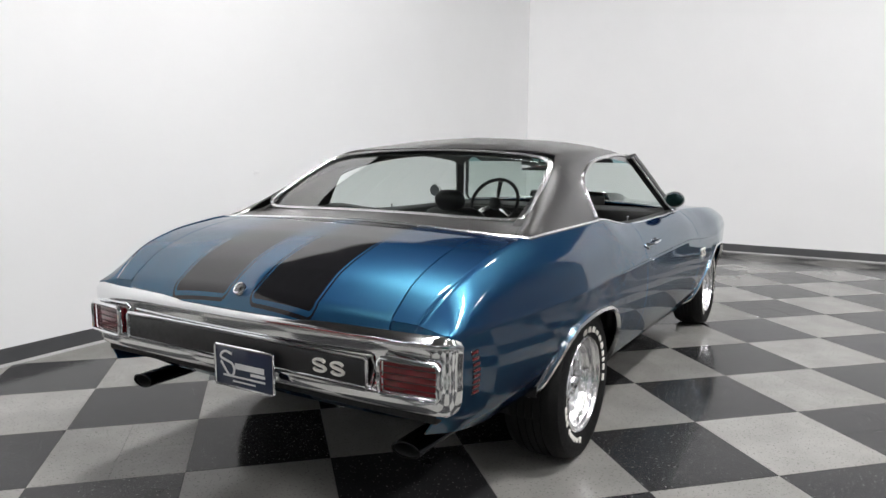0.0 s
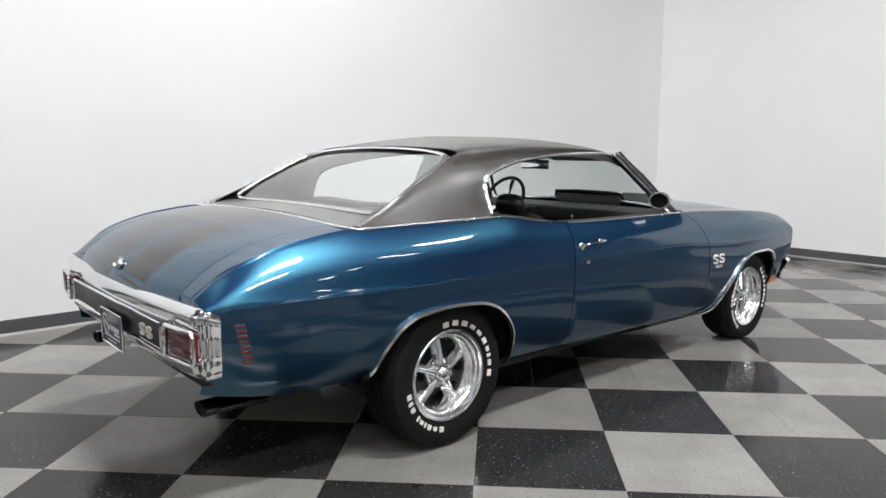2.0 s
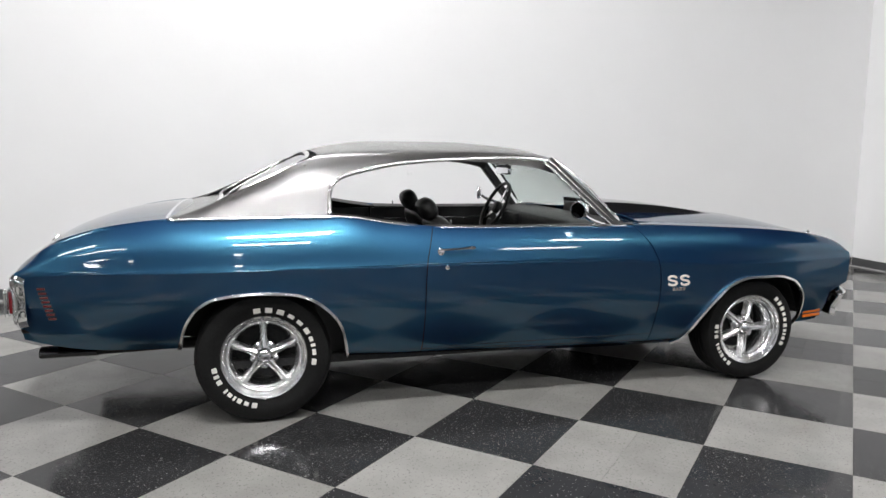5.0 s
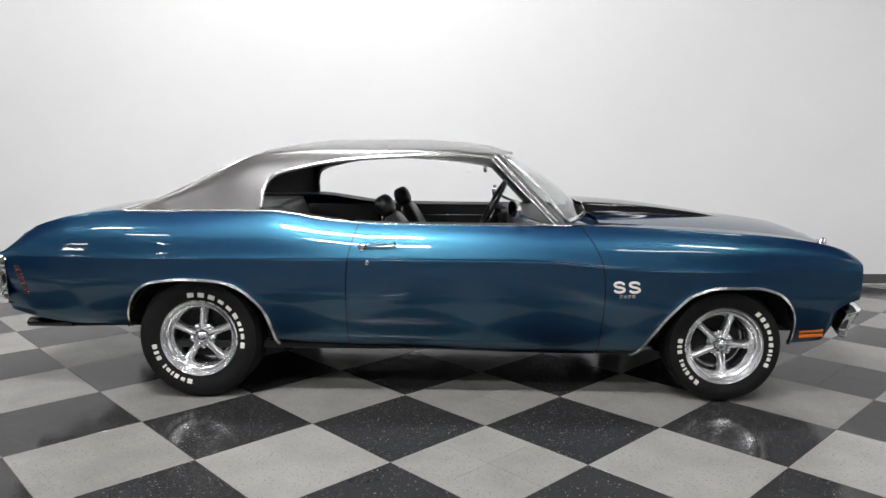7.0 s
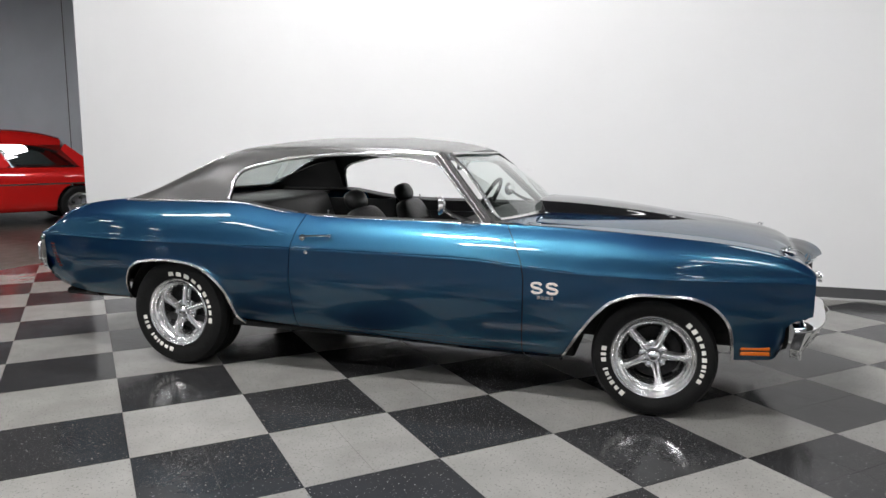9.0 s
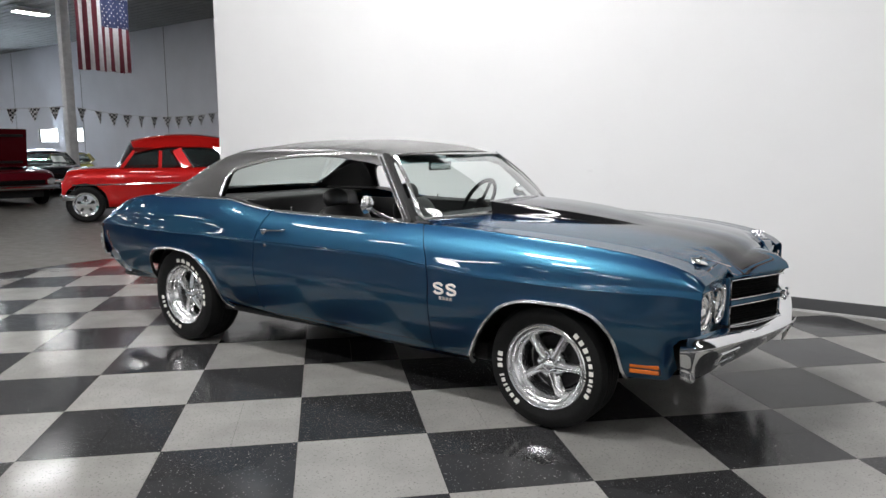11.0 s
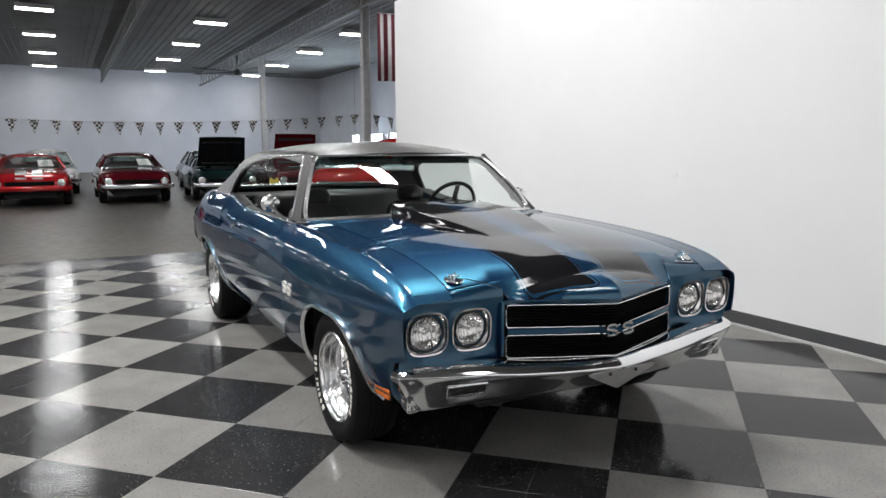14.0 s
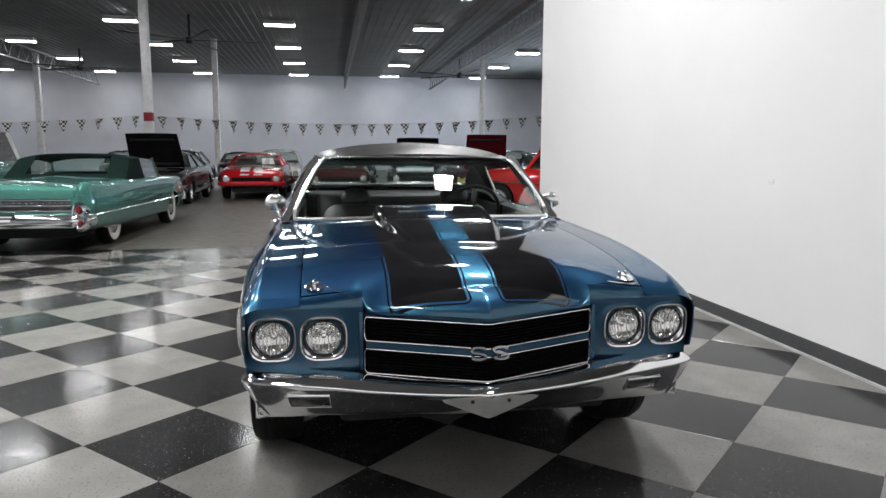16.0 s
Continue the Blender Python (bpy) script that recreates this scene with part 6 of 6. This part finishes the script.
    np_ = part("number_plate", box(-2.945, -2.935, -.16, .16, .44, .56, .004), M["black"], rb2, "dark plate in chrome frame")
    part("plate_bar", join(box(-2.95, -2.944, -.12, .12, .52, .535), box(-2.95, -2.944, -.10, .10, .465, .495)), M["white_print"], np_)
    for sgn in (-1, 1):
        pm = Matrix.Translation((-2.80, .905 * sgn, .52)) @ Matrix.Rotation(math.pi, 4, "Z") @ Matrix.Diagonal((1, .085, .20, 1))
        pod = part("lamp_pod", moved(lathe([(1.0, -.16), (1.04, .03), (.98, .085), (.80, .095), (.74, .06), (0, .06)], 28, "x"), pm), M["chrome"], c, "tall oval chrome lamp pod")
        for z in (.44, .60):
            tl = part("tail_light", moved(lathe([(0, .04), (.03, .034), (.05, 0)], 18, "x"), Matrix.Translation((-2.855, .905 * sgn, z)) @ Matrix.Rotation(math.pi, 4, "Z") @ Matrix.Diagonal((1, 1, 1.2, 1))), M["red_lens"], pod, "round red lamp")
        part("fin_lamp", moved(lathe([(0, .09), (.022, .04), (.034, -.06)], 12, "x"), Matrix.Translation((-2.78, .90 * sgn, .79)) @ Matrix.Rotation(math.pi, 4, "Z")), M["chrome"], c, "chrome bullet at the fin")
        ln = [(x, (wide(x) + .002) * sgn, lerp(.52, .50, i / 20)) for i, x in enumerate([lerp(-2.6, 2.2, i / 20) for i in range(21)])]
        part("side_moulding", sweep(ln, ring(.011, 6)), M["chrome"], c, "chrome side moulding")
        for wx in (-1.43, arch):
            wl = thing("wheel", "whitewall road wheel", "wheel", pose(wx, sgn * (.77 if wx < 0 else .84), wr, 0, 0, 0 if sgn > 0 else 180))
            wl.parent = c
            part("tyre", lathe([(.19, -.08), (.21, .085), (.29, .10), (.33, .08), (wr, .05), (wr, -.05), (.33, -.08), (.21, -.09)], 36), M["rubber"], wl, "black tyre")
            part("whitewall", lathe([(.195, .09), (.215, .094), (.29, .106), (.296, .1)], 36), M["whitewall"], wl, "wide white sidewall band")
            part("rim", lathe([(0, .10), (.06, .098), (.10, .08), (.16, .085), (.19, .09), (.2, .06)], 30), M["chrome"], wl, "chrome wheel cover")
    fb2 = part("front_bumper", sweep(curve([(2.55, -.96, .48), (2.80, -.85, .48), (2.9, 0, .48), (2.80, .85, .48), (2.55, .96, .48)], 24), [(-.03, -.08), (-.03, .08), (.03, .07), (.03, -.08)]), M["chrome"], c, "chrome bumper")
    part("grille", box(2.72, 2.80, -.8, .8, .5, .72, .01), M["dark_metal"], c)
    return c


finned_convertible(at(-7.88, -4.56, 177.9))
show_car("red coupe with two white bonnet stripes and black grille", M["mid_red"], at(-18.05, -2.7, 0), 4.6, 1.86, roof_z=1.33, stripes=M["white_paint"], paper=True, bumper="mid_red")
show_car("dark red coupe with chrome bumper and price sheet", M["dark_red"], at(-18.1, -.25, 0), 4.65, 1.84, roof_z=1.34, paper=True)
show_car("dark green coupe with its bonnet propped open", M["dark_green"], at(-17.9, 2.2, -4), 4.6, 1.82, roof_z=1.33, hood_open=True, hood_mat=M["black_paint"])
show_car("dark red sports car with its bonnet propped open", M["dark_red"], at(-17.2, 4.15, -2), 4.5, 1.74, roof_z=1.25, hood_open=True, tilt=80)
show_car("dark grey coupe with its black bonnet propped open", M["grey_paint"], at(-16.0, -5.0, 0), 4.7, 1.85, roof_z=1.36, hood_open=True, hood_mat=M["black_paint"])
show_car("black coupe with price sheet behind the windscreen", M["black_paint"], at(-20.5, 7.2, -20), 4.7, 1.85, roof_z=1.34, paper=True)
show_car("pale yellow roadster parked among other cars", M["yellow_paint"], at(-23.5, 9.6, -30), 4.4, 1.75, roof_z=1.28)
show_car("red coupe parked behind the front row", M["bright_red"], at(-22.8, 5.6, 0), 4.6, 1.84, roof_z=1.34)
show_car("dark grey sedan parked behind the front row", M["grey_paint"], at(-20.6, -5.6, 0), 4.8, 1.86, roof_z=1.42)
show_car("dark red coupe with raised bonnet in the back row", M["dark_red"], at(-23.5, -6.9, 0), 4.7, 1.86, roof_z=1.38, hood_open=True)
show_car("white sedan parked in the back row", M["white_paint"], at(-23.4, -2.4, 0), 4.8, 1.86, roof_z=1.45)
show_car("navy coupe parked in the back row", M["navy_paint"], at(-23.6, .3, 0), 4.7, 1.86, roof_z=1.36)
show_car("black sedan parked in the back row", M["black_paint"], at(-23.2, 2.9, 0), 4.8, 1.86, roof_z=1.44)
show_car("dark green sedan in the far row", M["dark_green"], at(-29.0, -9.5, 10), 4.8, 1.86, roof_z=1.42)
show_car("black coupe in the far row", M["black_paint"], at(-29.2, -4.6, 5), 4.7, 1.86, roof_z=1.36)
show_car("white coupe in the far row", M["white_paint"], at(-29.4, 4.6, 0), 4.7, 1.86, roof_z=1.4)
show_car("navy sedan in the far row", M["navy_paint"], at(-29.0, 8.4, 0), 4.7, 1.86, roof_z=1.44)
show_car("grey coupe at the far windows", M["grey_paint"], at(-31.0, 12.2, -20), 4.7, 1.86, roof_z=1.38)
show_car("tall white and teal van with flat sides", M["teal"], at(-12.6, -9.0, 0), 4.4, 1.8, ((-1, 1.0), (-.95, 1.1), (.5, 1.1), (.9, 1.08), (1, .8)), (-2.0, -1.8, 1.5, 1.85), 1.92, (-1.2, 1.2), .33, roof_mat=M["white_paint"], round_roof=.06, glass_mat=M["smoke"])

# ---- floor sign, pennants, flag, fans ----
sign = thing("floor_sign", "yellow folding caution floor sign", "sign", pose(-15.1, 3.2, -.004, 0, 0, -20))
M["sign_yellow"] = plain("sign_yellow", (0.75, 0.50, 0.02), 0.4)
for sgn in (-1, 1):
    pm = pose(0, 0, 0, 0, 0, 0) @ Matrix.Translation((.16 * sgn, 0, 0)) @ Matrix.Rotation(radians(-14 * sgn), 4, "Y")
    panel = join(([(0, -.16, .0), (0, -.09, 0), (0, -.06, .16), (0, .06, .16), (0, .09, 0), (0, .16, 0), (0, .12, .66), (0, .05, .66), (0, .05, .61), (0, -.05, .61), (0, -.05, .66), (0, -.12, .66)], [(0, 1, 2, 10, 11), (2, 3, 8, 9), (2, 9, 10), (3, 4, 5, 6, 7), (3, 7, 8)]))
    part("panel", moved(panel, pm), M["sign_yellow"], sign, smooth=False, thick=.016)
    part("print", moved(join(box(-.012, .012, -.07, .07, .38, .5), box(-.012, .012, -.06, .06, .30, .34)), pm), M["paper"], sign, "pale printed patch")
mk, nt, b = mat_new("black_and_white_check")
ck = node(nt, "ShaderNodeTexChecker", Scale=14.0)
ck.inputs["Color1"].default_value, ck.inputs["Color2"].default_value = (0.015, 0.015, 0.015, 1), (0.7, 0.7, 0.7, 1)
tcn = nt.nodes.new("ShaderNodeTexCoord")
mpn = nt.nodes.new("ShaderNodeMapping")
mpn.inputs["Location"].default_value = (0.31, 0.013, 0.017)
nt.links.new(tcn.outputs["Object"], mpn.inputs[0])
nt.links.new(mpn.outputs[0], ck.inputs[0])
nt.links.new(ck.outputs[0], b.inputs["Base Color"])
b.inputs["Roughness"].default_value = .7
M["check"] = mk


def pennants(p, q, sag, n):
    """A string of check pennants from p to q; each hangs freely."""
    st = thing("pennant_string", "string of black and white checkered pennants", "bunting", group="pennant strings")
    p, q = Vector(p), Vector(q)
    line = [p.lerp(q, i / 40) - Vector((0, 0, sag * 4 * (i / 40) * (1 - i / 40))) for i in range(41)]
    part("cord", sweep(line, ring(.008, 5)), M["steel_white"], st)
    rng = random.Random(n)
    d = (q - p).normalized()
    for i in range(n):
        t = (i + .5) / n
        c = p.lerp(q, t) - Vector((0, 0, sag * 4 * t * (1 - t)))
        yaw = rng.uniform(-.5, .5)
        s = Vector((d.x * math.cos(yaw) - d.y * math.sin(yaw), d.x * math.sin(yaw) + d.y * math.cos(yaw), 0)) * .17
        w = Vector((-s.y, s.x, 0)) * rng.uniform(-.5, .5)
        v = [c - s, c - s * .3 + w * .4, c + s * .3 + w * .2, c + s, c + Vector((0, 0, -.44)) + w, c - s * .5 + Vector((0, 0, -.2)) + w, c + s * .5 + Vector((0, 0, -.2)) + w * .8]
        o = [tuple(k - c) for k in v]
        me = mesh("pennant", o, [(0, 1, 5), (1, 2, 6, 5), (2, 3, 6), (5, 6, 4)], M["check"], st, thick=.003)
        me.location = c


pennants((-22.0, -6.65, 2.62), (-20.6, 8.05, 2.75), .34, 24)
pennants((-23.0, -23.0, 2.7), (-22.0, -6.95, 2.62), .36, 26)
pennants((-20.6, 8.35, 2.75), (-22.5, 15.9, 3.0), .3, 12)

M["cloth_red"] = plain("red_cloth", (0.105, 0.008, 0.018), 0.85)
M["cloth_white"] = plain("white_cloth", (0.42, 0.40, 0.41), 0.85)
M["cloth_blue"] = plain("navy_cloth", (0.012, 0.018, 0.06), 0.85)
flag = thing("flag", "large striped flag with a starred navy corner hung from the ceiling", "flag", pose(-21.5, 10.05, 4.08, 0, 0, 90))


def drape(a, z):
    return .05 * math.sin(a * 7) + .03 * math.sin(a * 17 + z)


FW, FH = 1.95, 2.55
for i in range(13):
    a0, a1 = -FW / 2 + FW * i / 13, -FW / 2 + FW * (i + 1) / 13
    zt_ = FH if i < 6 else FH * .6
    part("stripe", grid(lambda u, v: (lerp(a0, a1, v), drape(lerp(a0, a1, v), u * 2), lerp(.02 * math.sin(a0 * 9), zt_, u)), 8, 3), M["cloth_red" if i % 2 == 0 else "cloth_white"], flag, "red cloth stripe" if i % 2 == 0 else "white cloth stripe", thick=.006)
a0 = -FW / 2 + FW * 6 / 13
part("canton", grid(lambda u, v: (lerp(a0, FW / 2, v), drape(lerp(a0, FW / 2, v), u), lerp(FH * .6, FH, u)), 8, 12), M["cloth_blue"], flag, "navy cloth corner", thick=.006)
stars = []
for r in range(9):
    for k in range(6 if r % 2 == 0 else 5):
        sx = lerp(a0, FW / 2, (k + (.5 if r % 2 == 0 else 1)) / 6)
        sz = FH * .6 + FH * .4 * (r + .5) / 9
        pts = [(sx + (.036 if j % 2 == 0 else .015) * math.sin(math.pi * j / 5), drape(sx, .5) - .008, sz + (.036 if j % 2 == 0 else .015) * math.cos(math.pi * j / 5)) for j in range(10)]
        stars.append((pts, [tuple(range(10))]))
tagged(part("stars", join(*stars), M["cloth_white"], flag, "small white stars"), kind="stuff")
part("hanging_rod", sweep([(-FW / 2, 0, FH + .01), (FW / 2, 0, FH + .01)], ring(.015, 8)), M["steel_white"], flag)
for q in (-.8, .8):
    part("hanging_cord", sweep([(q, 0, FH), (q, 0, CEIL - 4.085)], ring(.006, 5)), M["steel_white"], flag)


def ceiling_fan(x, y, a):
    f = thing("ceiling_fan", "large black ceiling fan at rest", "fan", pose(x, y, 5.95, 0, 0, a), group="ceiling fans")
    part("downrod", sweep([(0, 0, .1), (0, 0, CEIL - 5.95)], ring(.05, 8)), M["black"], f)
    part("motor", lathe([(0, -.16), (.14, -.14), (.18, -.02), (.16, .1), (.06, .14)], 20, "z"), M["black"], f)
    for k in range(5):
        part("blade", moved(box(.12, 3.0, -.09, .09, -.012, .012, .008), pose(0, 0, 0, 8, 0, 72 * k)), M["black"], f, "long thin blade")


ceiling_fan(-26.8, -6.15, 95)
ceiling_fan(-38.3, 7.4, 80)
ceiling_fan(-38.0, -14.0, 20)

# small fittings on the white wall
for x, z in ((.1, 1.15),):
    o = thing("wall_outlet", "white wall outlet plate", "outlet", pose(x, WALL_Y - .002, z))
    part("plate", box(-.032, .032, -.0012, .002, -.02, .02, .0004), M["wall_white"], o)
    part("socket", join(box(-.024, -.006, -.0018, 0, -.01, .01, .0002), box(.006, .024, -.0018, 0, -.01, .01, .0002)), M["wall_white"], o)

# ---- checkered floor tiles, laid at 45 degrees to the walls ----
TILE = 0.6096
FX0, FX1, FY0, FY1 = EDGE_X, WALL_X - 0.002, -13.0, WALL_Y - 0.002
A45 = math.sqrt(0.5)


def tile_xy(i, j):
    return ((i - j) * TILE * A45 + 0.1315, (i + j) * TILE * A45 - 1.28)


def clip(poly, axis, limit, keep_less):
    out = []
    for a, b in zip(poly, poly[1:] + poly[:1]):
        ia = (a[axis] <= limit) == keep_less
        ib = (b[axis] <= limit) == keep_less
        if ia:
            out.append(a)
        if ia != ib:
            t = (limit - a[axis]) / (b[axis] - a[axis])
            out.append(tuple(lerp(p, q, t) for p, q in zip(a, b)))
    return out


def slab(poly, z0=-0.006, z1=0.0):
    n = len(poly)
    c = (sum(p[0] for p in poly) / n, sum(p[1] for p in poly) / n)
    rim = [(lerp(p[0], c[0], .004), lerp(p[1], c[1], .004)) for p in poly]
    v = [(p[0], p[1], z0) for p in poly] + [(p[0], p[1], z1 - 0.0006) for p in poly] + [(p[0], p[1], z1) for p in rim]
    f = [(k, (k + 1) % n, n + (k + 1) % n, n + k) for k in range(n)] + [(n + k, n + (k + 1) % n, 2 * n + (k + 1) % n, 2 * n + k) for k in range(n)]
    f.append(tuple(range(2 * n, 3 * n)))
    return v, f


h = TILE * A45 - 0.0011
g = .0006
QUARTER = TILE / 2 - .0011


def turned(x, y):
    return ((x - y) * A45, (x + y) * A45)


WHOLE = slab([(0, -h), (h, 0), (0, h), (-h, 0)])
QUARTERED = join(*[slab([turned(a, b), turned(a + QUARTER, b), turned(a + QUARTER, b + QUARTER), turned(a, b + QUARTER)]) for a in (-QUARTER - g, g) for b in (-QUARTER - g, g)])
tile_mesh = {}
for key in ("tile_dark", "tile_light"):
    for form, piece in (("whole", WHOLE), ("quartered", QUARTERED)):
        me = bpy.data.meshes.new("tile")
        me.from_pydata(piece[0], [], piece[1])
        me.materials.append(M[key])
        tile_mesh[key, form] = me
rest = {"tile_dark": [], "tile_light": []}
count = 0
for i in range(-32, 20):
    for j in range(-32, 20):
        cx, cy = tile_xy(i + .5, j + .5)
        if not (FX0 - h < cx < FX1 + h and FY0 - h < cy < FY1 + h):
            continue
        key = "tile_dark" if (i + j) % 2 else "tile_light"
        inside = FX0 + h < cx < FX1 - h and FY0 + h < cy < FY1 - h
        if inside and cy > -5.6 and count < 295:
            ob = new("tile", tile_mesh[key, "quartered" if random.random() < .16 else "whole"])
            ob.location = (cx, cy, 0)
            ob.rotation_euler = (0, 0, radians(90 * random.randrange(4)))
            ob.parent = floor
            count += 1
        else:
            poly = [(cx, cy - h), (cx + h, cy), (cx, cy + h), (cx - h, cy)]
            for axis, lim, less in ((0, FX0, False), (0, FX1, True), (1, FY0, False), (1, FY1, True)):
                poly = clip(poly, axis, lim, less) if poly else poly
            if len(poly) > 2:
                rest[key].append(slab(poly))
for key, pieces in rest.items():
    ob = part("edge_tiles", join(*pieces), M[key], floor, "dark speckled vinyl tiles" if key == "tile_dark" else "pale grey vinyl tiles", smooth=False)
    tagged(ob, kind="stuff")
